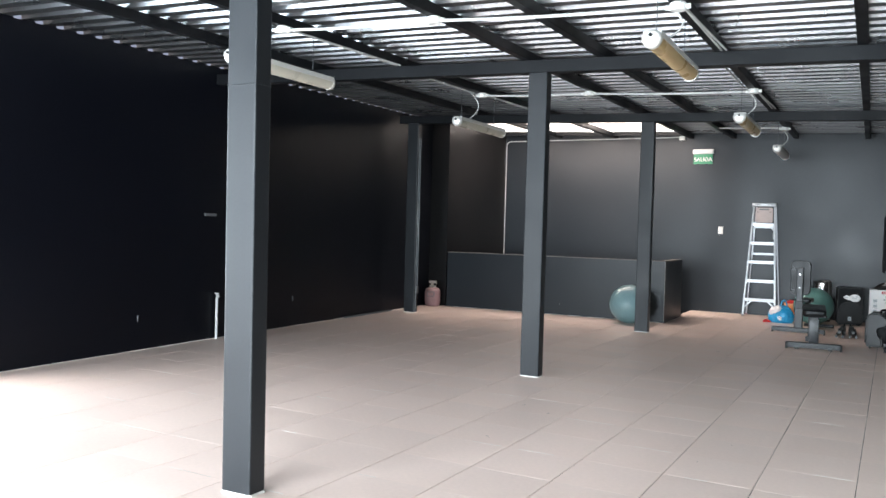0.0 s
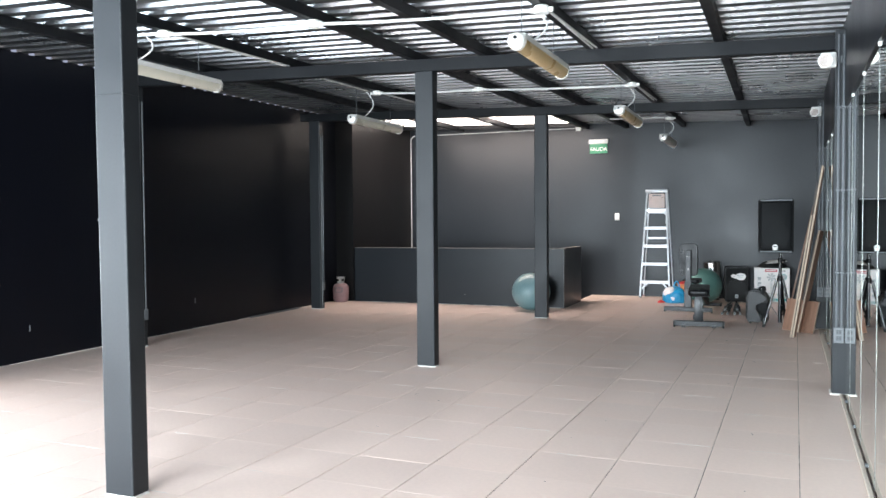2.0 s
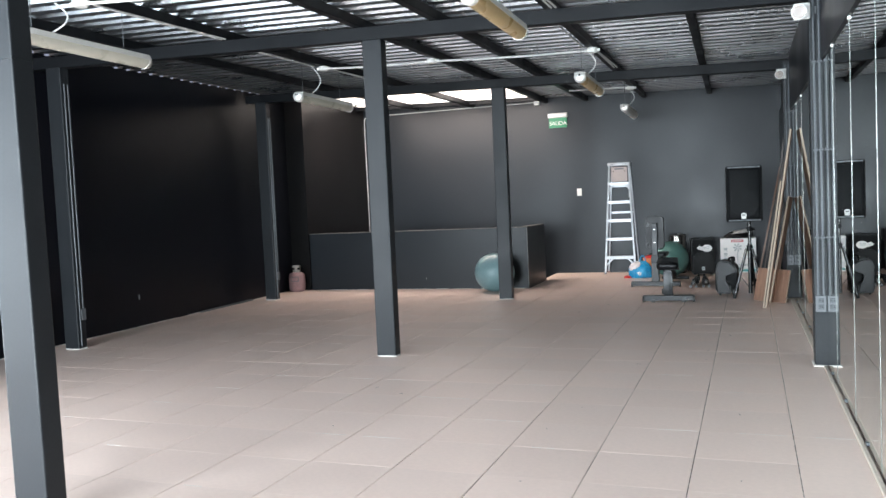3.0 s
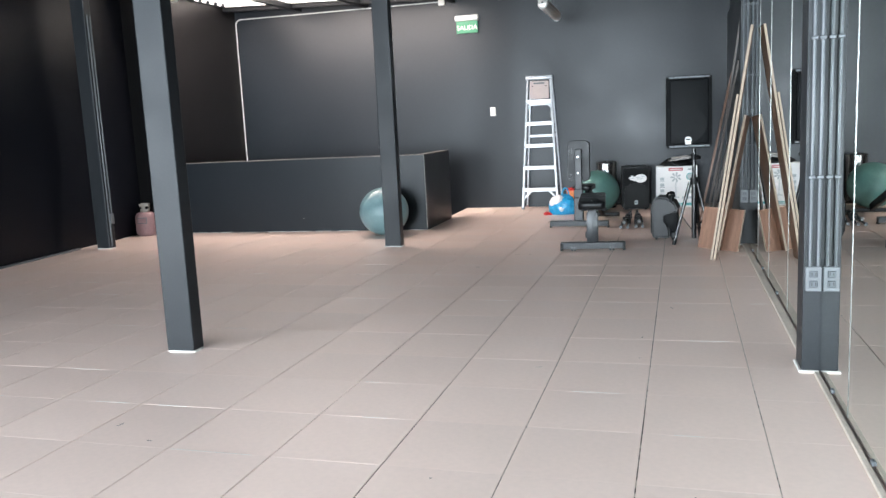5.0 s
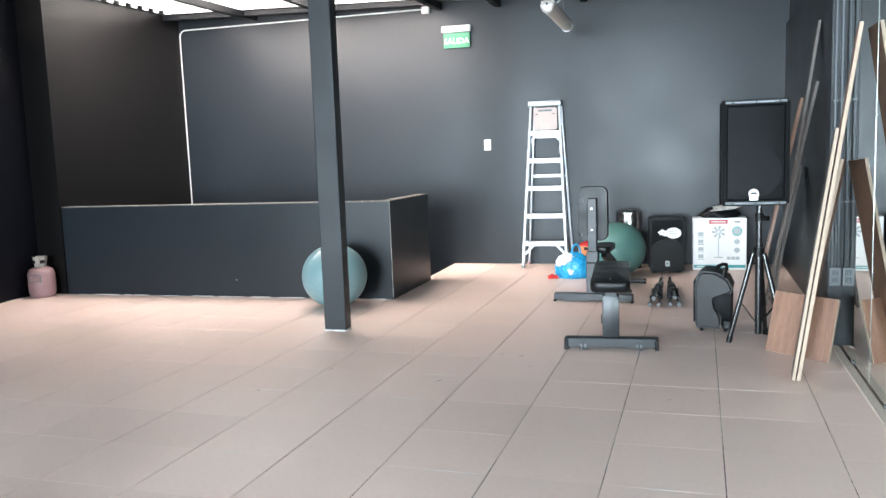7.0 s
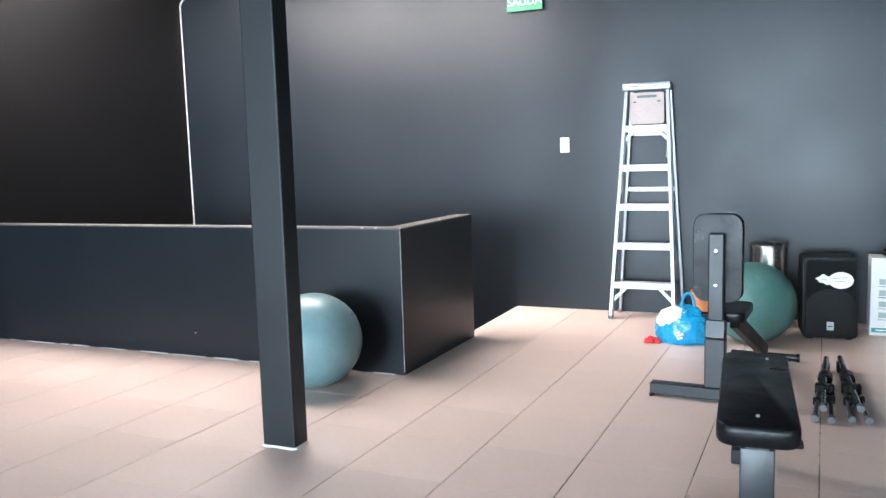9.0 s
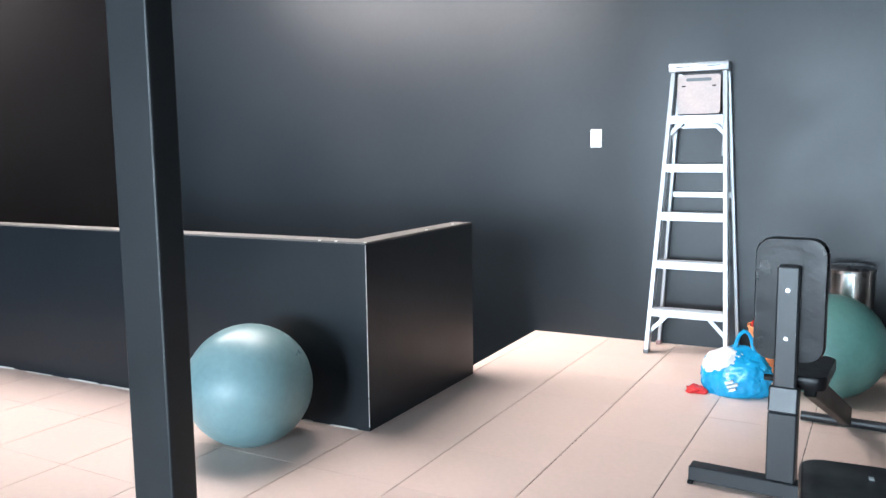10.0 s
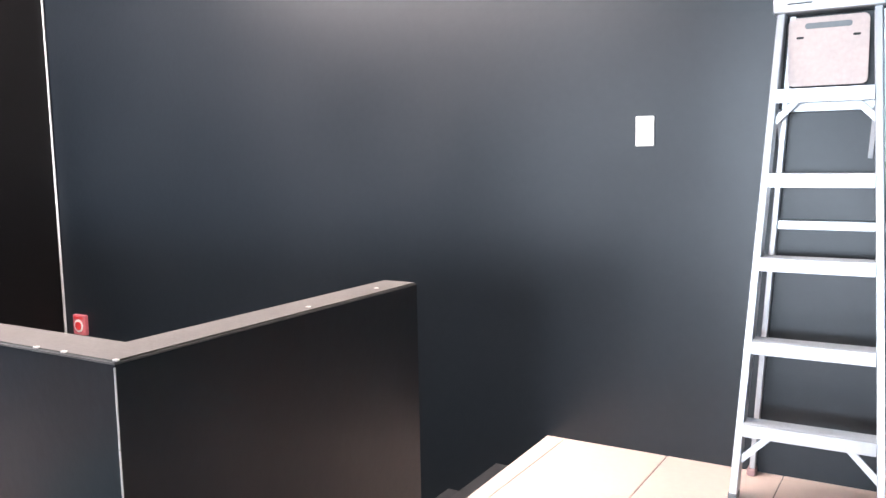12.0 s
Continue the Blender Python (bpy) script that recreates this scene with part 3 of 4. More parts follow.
for y, xs in ((5.55, (-4.16, -2.9, -1.29)), (9.05, (-4.16, -2.93, -1.29))):
    dy = (0.0, 0.05, 0.15)
    for x, d in zip(xs, dy):
        junction(x, y + d, under(x, y) - 0.02)
    for (xa, da), (xb, db) in zip(zip(xs, dy), list(zip(xs, dy))[1:]):
        n = 8
        conduit_run([(xa + (xb - xa) * i / n, y + da + (db - da) * i / n, under(xa + (xb - xa) * i / n, y) - 0.02 - 0.012 * math.sin(math.pi * i / n)) for i in range(n + 1)])
    for x in (-4.14, -1.27):
        for off in (0, 0.035):
            conduit_run([(x + off * (i / 6), y + 0.1 + 1.5 * i / 6, under(x, y + 1.5 * i / 6, 0.085) - 0.012) for i in range(7)], 0.008)
conduit_run([(-2.2, 12.85, under(-2.2, 12.85)), (-1.33, 12.85, under(-1.33, 12.85))])
junction(-1.33, 12.85, under(-1.33, 12.85) - 0.012)
conduit_run([(-4.22, 7.45 + 1.5 * i / 5, under(-4.22, 7.45 + 1.5 * i / 5, 0.085) - 0.012) for i in range(6)], 0.008)
conduit_run([(-1.36, 7.45 + 1.6 * i / 5, under(-1.36, 7.45 + 1.6 * i / 5, 0.085) - 0.012) for i in range(6)], 0.008)
# the conduit on the end wall: up the corner, round a bend, along under the roof
pts = [(-6.232, BACK - 0.015, 0.10), (-6.232, BACK - 0.015, 2.79)] + [(-6.232 + 0.08 * (1 - math.cos(radians(a))), BACK - 0.015, 2.79 + 0.08 * math.sin(radians(a))) for a in range(15, 91, 15)] + [(-3.1, BACK - 0.015, 2.87)]
conduit_run(pts, 0.0085, "white conduit running up and along the end wall")
t = thing("conduit_box", "small white box ending the wall conduit", "junction box", pose(-3.06, BACK, 2.865))
part("body", cube(-0.045, 0.045, -0.045, -0.001, -0.045, 0.045, 0.006, 2), WHITE, t)

# ---- end wall fittings ----
t = thing("exit_sign", "white emergency fitting with a green SALIDA plate", "exit sign", pose(-2.71, BACK, 2.42))
part("housing", cube(-0.165, 0.165, -0.075, -0.001, 0.165, 0.24, 0.014, 3), WHITE, t, smooth=True)
plate = part("plate", cube(-0.15, 0.15, -0.042, -0.034, 0.0, 0.165, 0.002), GREEN, t, "green plate")
me = lettering("SALIDA", 0.088, 0.001)
me.materials.append(WHITE)
ob = new("letters", me)
ob.parent = plate
ob.matrix_local = pose(0, -0.0432, 0.072, 90, 0, 0)
tagged(ob, "white letters SALIDA")

t = thing("wall_switch", "white rectangular light switch on the slate wall", "switch", pose(-2.401, BACK, 1.339))
part("plate", cube(-0.038, 0.038, -0.010, -0.0005, -0.06, 0.06, 0.004, 3), WHITE, t, smooth=True)
part("rocker", cube(-0.017, 0.017, -0.0135, -0.009, -0.032, 0.032, 0.002), WHITE, t)

t = thing("call_point", "small red and white alarm plate low on the wall", "alarm", pose(-6.07, BACK, 0.20))
part("plate", cube(-0.06, 0.06, -0.03, -0.001, -0.055, 0.075, 0.006, 2), CALL_RED, t)
part("ring", rod(bmesh.new(), (0, -0.030, 0.005), (0, -0.034, 0.005), 0.042, 20), WHITE, t, "pale ring")
part("button", rod(bmesh.new(), (0, -0.034, 0.005), (0, -0.038, 0.005), 0.028, 18), REDPL, t, "red round button")
part("label_bar", cube(-0.045, 0.045, -0.0318, -0.030, 0.05, 0.066), REDPL, t)

# ---- gas cylinder ----
t = thing("gas_cylinder", "small faded red gas cylinder with a pale valve collar", "gas cylinder", pose(-6.40, 12.13, 0))
part("body", lathe([(0.095, 0.0), (0.112, 0.012), (0.125, 0.05), (0.127, 0.15), (0.125, 0.235), (0.108, 0.275), (0.07, 0.295), (0.03, 0.302)], 28), PINK, t, smooth=True)
part("foot_ring", lathe([(0.10, 0.0), (0.10, 0.02), (0.092, 0.02)], 28), PINK, t)
bm = bmesh.new()
for a0 in (20, 200):
    arc = [(math.cos(radians(a0 + 150 * i / 8)), math.sin(radians(a0 + 150 * i / 8))) for i in range(9)]
    lo = [bm.verts.new((0.052 * x, 0.052 * y, 0.295)) for x, y in arc]
    hi = [bm.verts.new((0.068 * x, 0.068 * y, 0.40)) for x, y in arc]
    for i in range(8):
        bm.faces.new((lo[i], lo[i + 1], hi[i + 1], hi[i]))
bmesh.ops.solidify(bm, geom=bm.faces[:], thickness=0.005)
part("valve_collar", bm, LAMP_BODY, t, "pale handle collar", smooth=True)
for a in (-150, -30, 250):
    part("grip_hole", cube(-0.022, 0.022, -0.0655, -0.058, 0.335, 0.368, 0.004), BLACK, t, at=pose(0, 0, 0, 0, 0, a + 90))
part("valve", rod(bmesh.new(), (0, 0, 0.30), (0, 0, 0.355), 0.014, 10), CHROME, t)
part("label_frame", cube(-0.055, 0.065, -0.1275, -0.115, 0.16, 0.235, 0.003), DARKPRINT, t, "faded printed label", at=pose(0, 0, 0, 0, 0, 12))
part("label_sheet", cube(-0.048, 0.058, -0.1285, -0.116, 0.167, 0.228, 0.002), PINK, t, at=pose(0, 0, 0, 0, 0, 12))


# ---- exercise balls ----
def exercise_ball(x, y, r, material, label):
    bm = bmesh.new()
    bmesh.ops.create_uvsphere(bm, u_segments=48, v_segments=32, radius=r)
    for v in bm.verts:
        v.co.z = max(v.co.z * 0.97, -r * 0.955)
    t = thing("exercise_ball", label, "exercise ball", pose(x, y, r * 0.955), "exercise balls")
    part("skin", bm, material, t, smooth=True)
    part("plug", rod(bmesh.new(), (0.05, r * 0.94, -0.05), (0.052, r * 0.98, -0.052), 0.012, 12), WHITE, t)


exercise_ball(-3.166, 11.945, 0.277, BALL, "pale teal exercise ball leaning against the low wall")
exercise_ball(-0.93, 13.76, 0.275, BALL_DARK, "green exercise ball behind the upright bench")

# ---- step ladder, folded against the end wall ----
lad = thing("step_ladder", "folded white aluminium step ladder leaning on the wall", "ladder", pose(-1.735, 14.26, 0))
TOPY, H = 0.235, 1.787


def front_at(z, side):
    u = z / H
    return Vector((side * (0.238 + (0.150 - 0.238) * u), TOPY * u, z))


def rear_at(z, side):
    u = z / H
    return Vector((side * (0.245 + (0.140 - 0.245) * u) + 0.026, 0.262 + (TOPY + 0.01 - 0.262) * u, z))


for s in (-1, 1):
    bm = bmesh.new()
    bar(bm, front_at(0.015, s), front_at(H - 0.03, s), 0.062, 0.027, (1, 0, 0), 0.003)
    part("front_rail", bm, ALU, lad)
    bm = bmesh.new()
    bar(bm, rear_at(0.015, s), rear_at(H - 0.06, s), 0.034, 0.021, (1, 0, 0), 0.003)
    part("rear_rail", bm, ALU, lad)
    for f in (front_at, rear_at):
        p = f(0.0, s)
        part("rubber_foot", cube(p.x - 0.016, p.x + 0.016, p.y - 0.030, p.y + 0.030, 0, 0.028, 0.004), PINK if f is rear_at else GREY_PLATE, lad, "worn rubber foot")
    for z0, z1, dx in ((0.28, 0.13, 0.13), (1.465, 1.345, 0.10)):
        bm = bmesh.new()
        a, b = front_at(z1, s), front_at(z0 - 0.012, s)
        bar(bm, a, (b.x - s * dx, b.y, b.z), 0.024, 0.006, (0, 1, 0), 0.001)
        part("brace", bm, ALU, lad)
    bm = bmesh.new()
    bar(bm, front_at(1.40, s) + Vector((-s * 0.012, 0.03, 0)), front_at(1.22, s) + Vector((-s * 0.035, 0.11, 0)), 0.016, 0.003, (0, 1, 0), 0.001)
    part("spreader", bm, ALU, lad)
for i in range(1, 6):
    z = 0.296 * i - 0.018
    a, b = front_at(z, -1), front_at(z, 1)
    sec = [(-0.045, 0.004), (-0.045, -0.042), (-0.041, -0.042), (-0.041, -0.003), (0.041, -0.003), (0.041, -0.03), (0.045, -0.03), (0.045, 0.004)]
    for k in range(6, -1, -1):
        sec += [(-0.033 + 0.011 * k + 0.005, 0.004), (-0.033 + 0.011 * k + 0.004, 0.0065), (-0.033 + 0.011 * k + 0.001, 0.0065), (-0.033 + 0.011 * k, 0.004)]
    bm = bmesh.new()
    e0 = [bm.verts.new((a.x + 0.012, a.y + y, z + h)) for y, h in sec]
    e1 = [bm.verts.new((b.x - 0.012, a.y + y, z + h)) for y, h in sec]
    bm.faces.new(e0), bm.faces.new(e1[::-1])
    for k in range(len(sec)):
        bm.faces.new((e0[k], e1[k], e1[(k + 1) % len(sec)], e0[(k + 1) % len(sec)]))
    part("step", bm, ALU, lad)
for z in (0.98, 1.407):
    part("rear_bar", bar(bmesh.new(), rear_at(z, -1), rear_at(z, 1), 0.034, 0.02, (0, 1, 0), 0.002), ALU, lad)
bm = cube(-0.178, 0.178, TOPY - 0.065, TOPY + 0.045, H - 0.055, H, 0.008, 2)
cap = part("top_cap", bm, ALU, lad, smooth=True)
for x in (-0.09, 0.09):
    part("slot", cube(x - 0.042, x + 0.042, TOPY - 0.0655, TOPY - 0.06, H - 0.030, H - 0.022, 0.002), BLACK, cap)
# folded tray with a hand slot
tray_ob = part("paint_tray", outline(rounded(-0.128, 0.128, 1.478, 1.715, 0.02, 4), 0.012), TRAY, lad, "folded beige paint tray", at=pose(0, TOPY - 0.03, 0))
part("hand_slot", outline(rounded(-0.075, 0.075, 1.675, 1.695, 0.009, 4), 0.003), DARKPRINT, tray_ob, at=pose(0, -0.0015, 0))
for x in (-0.09, 0.09):
    part("rivet_hole", outline(rounded(x - 0.012, x + 0.012, 1.642, 1.65, 0.003, 3), 0.003), BLACK, tray_ob, at=pose(0, -0.0015, 0))


# ---- weight benches ----
def pad(bm, x0, x1, y0, y1, z0, z1, r=0.05):
    """An upholstered pad: rounded in plan, puffed on top."""
    n0 = len(bm.verts)
    ring = rounded(x0, x1, y0, y1, r, 6)
    cx, cy = (x0 + x1) / 2, (y0 + y1) / 2
    levels = [(0.93, z0), (1.0, z0 + 0.2 * (z1 - z0)), (1.0, z0 + 0.7 * (z1 - z0)), (0.975, z0 + 0.92 * (z1 - z0)), (0.92, z1)]
    rings = []
    for s, z in levels:
        rings.append([bm.verts.new((cx + (x - cx) * (1 - (1 - s) * 0.6), cy + (y - cy) * (1 - (1 - s) * 0.25), z)) for x, y in ring])
    for a, b in zip(rings, rings[1:]):
        for i in range(len(a)):
            j = (i + 1) % len(a)
            bm.faces.new((a[i], a[j], b[j], b[i]))
    bm.faces.new(rings[0][::-1])
    bm.faces.new(rings[-1])
    return bm


def post(bm, x, w, ys, zs, d):
    """A flat-sided steel post that follows the given line in the yz plane."""
    for (y0, z0), (y1, z1) in zip(list(zip(ys, zs)), list(zip(ys, zs))[1:]):
        bar(bm, (x, y0, z0), (x, y1, z1), w, d, (0, 1, 0) if abs(z1 - z0) > abs(y1 - y0) else (1, 0, 0), 0.004)
    return bm


fb = thing("flat_bench", "flat weight bench with a black vinyl pad", "weight bench", pose(-0.752, 10.765, 0, 0, 0, 3.6))
bar_ob = part("front_foot_bar", cube(-0.285, 0.285, -0.035, 0.035, 0.014, 0.075, 0.004), FRAME, fb)
for x in (-0.28, 0.28):
    part("foot_plate", cube(x - 0.012, x + 0.012, -0.045, 0.04, 0.0, 0.07, 0.003), BLACK, fb)
for x in (-0.185, -0.160, 0.160, 0.185):
    part("bolt", rod(bmesh.new(), (x, -0.034, 0.030), (x, -0.050, 0.030), 0.008, 8), GREY_PLATE, bar_ob, "dull steel bolt")
    part("bolt_strap", cube(x - 0.009, x + 0.009, -0.040, -0.034, 0.0, 0.052, 0.001), FRAME, bar_ob)
part("front_post", cube(-0.052, 0.052, -0.022, 0.045, 0.075, 0.345, 0.008, 2), FRAME, fb, smooth=True)
part("spine", cube(-0.04, 0.04, -0.02, 0.84, 0.335, 0.385, 0.005), FRAME, fb)
part("rear_post", cube(-0.06, -0.01, 0.76, 0.81, 0.06, 0.34, 0.005), FRAME, fb)
part("rear_foot_bar", cube(-0.085, 0.02, 0.74, 0.82, 0.0, 0.06, 0.004), FRAME, fb)
bm = pad(bmesh.new(), -0.122, 0.122, -0.13, 0.82, 0.385, 0.452, 0.055)
cush = part("pad", bm, LEATHER, fb, "black vinyl pad with a worn front edge", smooth=True)
part("pad_board", cube(-0.10, 0.13, -0.06, -0.02, 0.37, 0.388, 0.003), BLACK, fb)
for x, y in ((0.0, -0.02), (0.045, 0.72)):
    part("tear", cube(x - 0.006, x + 0.006, y - 0.012, y + 0.012, 0.4505, 0.4535, 0.001), PALE, cush, "small pale tear")

ub = thing("upright_bench", "upright weight bench seen from behind its backrest", "weight bench", pose(-1.026, 12.345, 0, 0, 0, -4))
part("foot_bar", cube(-0.325, 0.325, -0.033, 0.033, 0.014, 0.072, 0.004), FRAME, ub)
for x in (-0.318, 0.318):
    part("foot_plate", cube(x - 0.010, x + 0.010, -0.036, 0.036, 0.0, 0.014, 0.002), BLACK, ub)
bm = bmesh.new()
box(bm, -0.050, 0.050, -0.03, 0.035, 0.072, 0.33, 0.006)
box(bm, -0.050, 0.050, -0.035, 0.03, 0.325, 0.42, 0.006, 1, Matrix.Translation((0, 0.0, 0.325)) @ pose(0, 0, 0, -10, 0, 0) @ Matrix.Translation((0, 0, -0.325)))
part("post", bm, FRAME, ub)
br = part("back_bracket", cube(-0.038, 0.038, -0.012, 0.035, 0.40, 0.86, 0.006), FRAME, ub)
for z in (0.60, 0.775):
    part("bolt", rod(bmesh.new(), (0, -0.0115, z), (0, -0.017, z), 0.008, 10), CHROME, br, "small steel bolt head")
bm = pad(bmesh.new(), -0.122, 0.122, 0.505, 0.955, 0.0, 0.062, 0.06)
bmesh.ops.transform(bm, matrix=Matrix(((1, 0, 0, 0), (0, 0, 1, 0.036), (0, 1, 0, 0), (0, 0, 0, 1))), verts=bm.verts)
part("backrest", bm, LEATHER, ub, "creased black vinyl backrest", smooth=True)
part("seat_pad", pad(bmesh.new(), -0.03, 0.13, 0.06, 0.42, 0.40, 0.450, 0.045), LEATHER, ub, smooth=True)
bm = bmesh.new()
bar(bm, (0.07, 0.14, 0.40), (0.13, 0.93, 0.06), 0.085, 0.045, (1, 0, 0), 0.005)
part("front_leg", bm, BLACK, ub)
part("cross_tube", rod(bmesh.new(), (-0.06, 0.95, 0.026), (0.31, 0.95, 0.026), 0.022, 12), FRAME, ub)
part("tube_end", rod(bmesh.new(), (0.31, 0.95, 0.026), (0.325, 0.95, 0.026), 0.026, 12), BLACK, ub)
part("adjuster_pin", rod(bmesh.new(), (-0.038, 0.03, 0.44), (-0.075, 0.03, 0.44), 0.012, 10), BLACK, ub)

# ---- pedal bin, bucket and bag ----
t = thing("pedal_bin", "round stainless steel pedal bin by the wall", "bin", pose(-0.855, 14.30, 0))
part("body", lathe([(0.125, 0.025), (0.126, 0.30), (0.125, 0.575)], 36), CHROME, t, smooth=True)
part("base", lathe([(0.128, 0.0), (0.130, 0.028)], 36), BLACK, t)
part("lid", lathe([(0.130, 0.575), (0.131, 0.592), (0.115, 0.608), (0.05, 0.616), (0.0, 0.617)], 36), CHROME, t, "polished domed lid", smooth=True)
part("hinge", cube(-0.05, 0.05, 0.115, 0.148, 0.50, 0.60, 0.006), BLACK, t)

t = thing("bucket", "orange plastic bucket with a red cloth inside", "bucket", pose(-1.245, 14.20, 0))
bm = lathe([(0.095, 0.0), (0.125, 0.235), (0.132, 0.24), (0.132, 0.252), (0.120, 0.252), (0.09, 0.02)], 28)
part("body", bm, ORANGE, t, smooth=True)
bm = bmesh.new()
bmesh.ops.create_icosphere(bm, subdivisions=3, radius=0.115)
for v in bm.verts:
    v.co.z = 0.24 + max(v.co.z, -0.05) * 0.45 + 0.02 * noise.noise(v.co * 22)
part("cloth", bm, REDPL, t, "crumpled red cloth", smooth=True)


def crumple(r, squash, rough, seed, detail=4):
    bm = bmesh.new()
    bmesh.ops.create_icosphere(bm, subdivisions=detail, radius=1)
    for v in bm.verts:
        p = v.co.copy()
        k = 1 + rough * noise.noise(p * 1.7 + Vector((seed, 0, 0))) + rough * 0.6 * abs(noise.noise(p * 4.5 + Vector((0, seed, 0)))) + rough * 0.25 * noise.noise(p * 11)
        v.co = Vector((p.x * r[0] * k, p.y * r[1] * k, p.z * r[2] * k))
        if v.co.z < -r[2] * squash:
            v.co.z = -r[2] * squash
    low_z = min(v.co.z for v in bm.verts)
    for v in bm.verts:
        v.co.z -= low_z
    return bm


t = thing("shopping_bag", "slumped blue plastic bag stuffed with white cloth", "bag", pose(-1.36, 13.62, 0))
part("sack", crumple((0.180, 0.12, 0.150), 0.62, 0.14, 3.1, 5), BAG, t, smooth=True)
part("cloth", crumple((0.100, 0.075, 0.065), 0.6, 0.20, 7.7), CLOTH, t, "white cloth bulging out", smooth=True, at=pose(-0.045, -0.035, 0.135, 0, -24, 0))
pts = [(0.04 + 0.045 * math.cos(radians(a)), 0.0 + 0.01 * math.sin(radians(2 * a)), 0.20 + 0.13 * math.sin(radians(a))) for a in range(-10, 200, 15)]
part("handle", tube(pts, 0.010, 6), BAG, t)
for dx, dz, w in ((0.0, 0.095, 0.04), (0.01, 0.075, 0.055), (0.005, 0.055, 0.035)):
    part("print_bar", cube(dx - w / 2, dx + w / 2, -0.150, -0.128, dz - 0.006, dz + 0.006, 0.002), WHITE, t, at=pose(0, 0, 0, 0, -18, 8))
t = thing("wrapper", "crumpled red wrapper on the floor tiles", "wrapper", pose(-1.54, 13.54, 0))
part("sheet", crumple((0.055, 0.035, 0.024), 0.5, 0.5, 1.3, 3), REDPL, t)


# ---- loudspeakers ----
def logo_disc(parent, x, y, z, r):
    part("badge", rod(bmesh.new(), (x, y, z), (x, y - 0.004, z), r, 20), WHITE, parent, "round white badge")


t = thing("loudspeaker", "large black loudspeaker raised on a tripod stand", "loudspeaker", pose(0.097, 10.76, 0.896, 0, 0, 2))
bm = bmesh.new()
a = [(-0.19, 0.0), (0.19, 0.0), (0.19, 0.17), (0.14, 0.33), (-0.14, 0.33), (-0.19, 0.17)]
lo = [bm.verts.new((x, y, 0)) for x, y in a]
hi = [bm.verts.new((x, y, 0.625)) for x, y in a]
bm.faces.new(lo[::-1]), bm.faces.new(hi)
for i in range(6):
    bm.faces.new((lo[i], lo[(i + 1) % 6], hi[(i + 1) % 6], hi[i]))
bmesh.ops.bevel(bm, geom=bm.edges[:], offset=0.012, segments=2, affect="EDGES")
part("cabinet", bm, CABINET, t, smooth=True)
g = part("grille", cube(-0.162, 0.162, -0.012, 0.004, 0.035, 0.59, 0.010, 3), GRILLE, t, "black perforated steel grille", smooth=True)
part("woofer_ring", rod(bmesh.new(), (0.0, -0.011, 0.20), (0.0, -0.0135, 0.20), 0.145, 40), GRILLE, g)
for z in (0.008, 0.600):
    s = part("trim_strip", cube(-0.17, 0.17, -0.014, 0.002, z, z + 0.018, 0.003), GREY_PIPE, t, "silver trim strip")
    for x in (-0.13, 0.0, 0.13):
        part("screw", rod(bmesh.new(), (x, -0.0135, z + 0.009), (x, -0.017, z + 0.009), 0.006, 8), BLACK, s)
logo_disc(g, -0.01, -0.0145, 0.072, 0.029)
part("badge_base", cube(-0.035, 0.015, -0.0185, -0.0125, 0.033, 0.048, 0.002), WHITE, g)
part("badge_mark", cube(-0.028, 0.008, -0.0200, -0.0180, 0.070, 0.082, 0.003), BLACK, g)

t = thing("tripod_stand", "black steel tripod speaker stand with spread legs", "stand", pose(0.146, 11.05, 0))
part("pole", rod(bmesh.new(), (0, 0, 0.62), (0, 0, 0.894), 0.0175, 16), TUBE, t, smooth=True)
part("outer_tube", rod(bmesh.new(), (0, 0, 0.06), (0, 0, 0.64), 0.022, 16), TUBE, t, smooth=True)
part("collar", rod(bmesh.new(), (0, 0, 0.555), (0, 0, 0.615), 0.034, 16), BLACK, t)
part("clamp_knob", rod(bmesh.new(), (0.02, -0.03, 0.80), (0.05, -0.05, 0.80), 0.016, 10), BLACK, t)
part("upper_clamp", rod(bmesh.new(), (0, 0, 0.78), (0, 0, 0.83), 0.026, 14), BLACK, t)
for a, r in ((185, 0.175), (75, 0.25), (320, 0.20)):
    e = Vector((math.cos(radians(a)), math.sin(radians(a)), 0))
    leg = part("leg", rod(bmesh.new(), e * 0.035 + Vector((0, 0, 0.575)), e * r + Vector((0, 0, 0.02)), 0.0155, 12), TUBE, t, "glossy black tube leg", smooth=True)
    part("rubber_foot", rod(bmesh.new(), e * (r - 0.006) + Vector((0, 0, 0.045)), e * (r + 0.005) + Vector((0, 0, 0.0)), 0.018, 12), BLACK, leg)
    bm = bmesh.new()
    bar(bm, e * 0.022 + Vector((0, 0, 0.14)), e * (0.035 + (r - 0.035) * 0.55) + Vector((0, 0, 0.27)), 0.02, 0.006, (0, 0, 1), 0.001)
    part("strut", bm, BLACK, t)

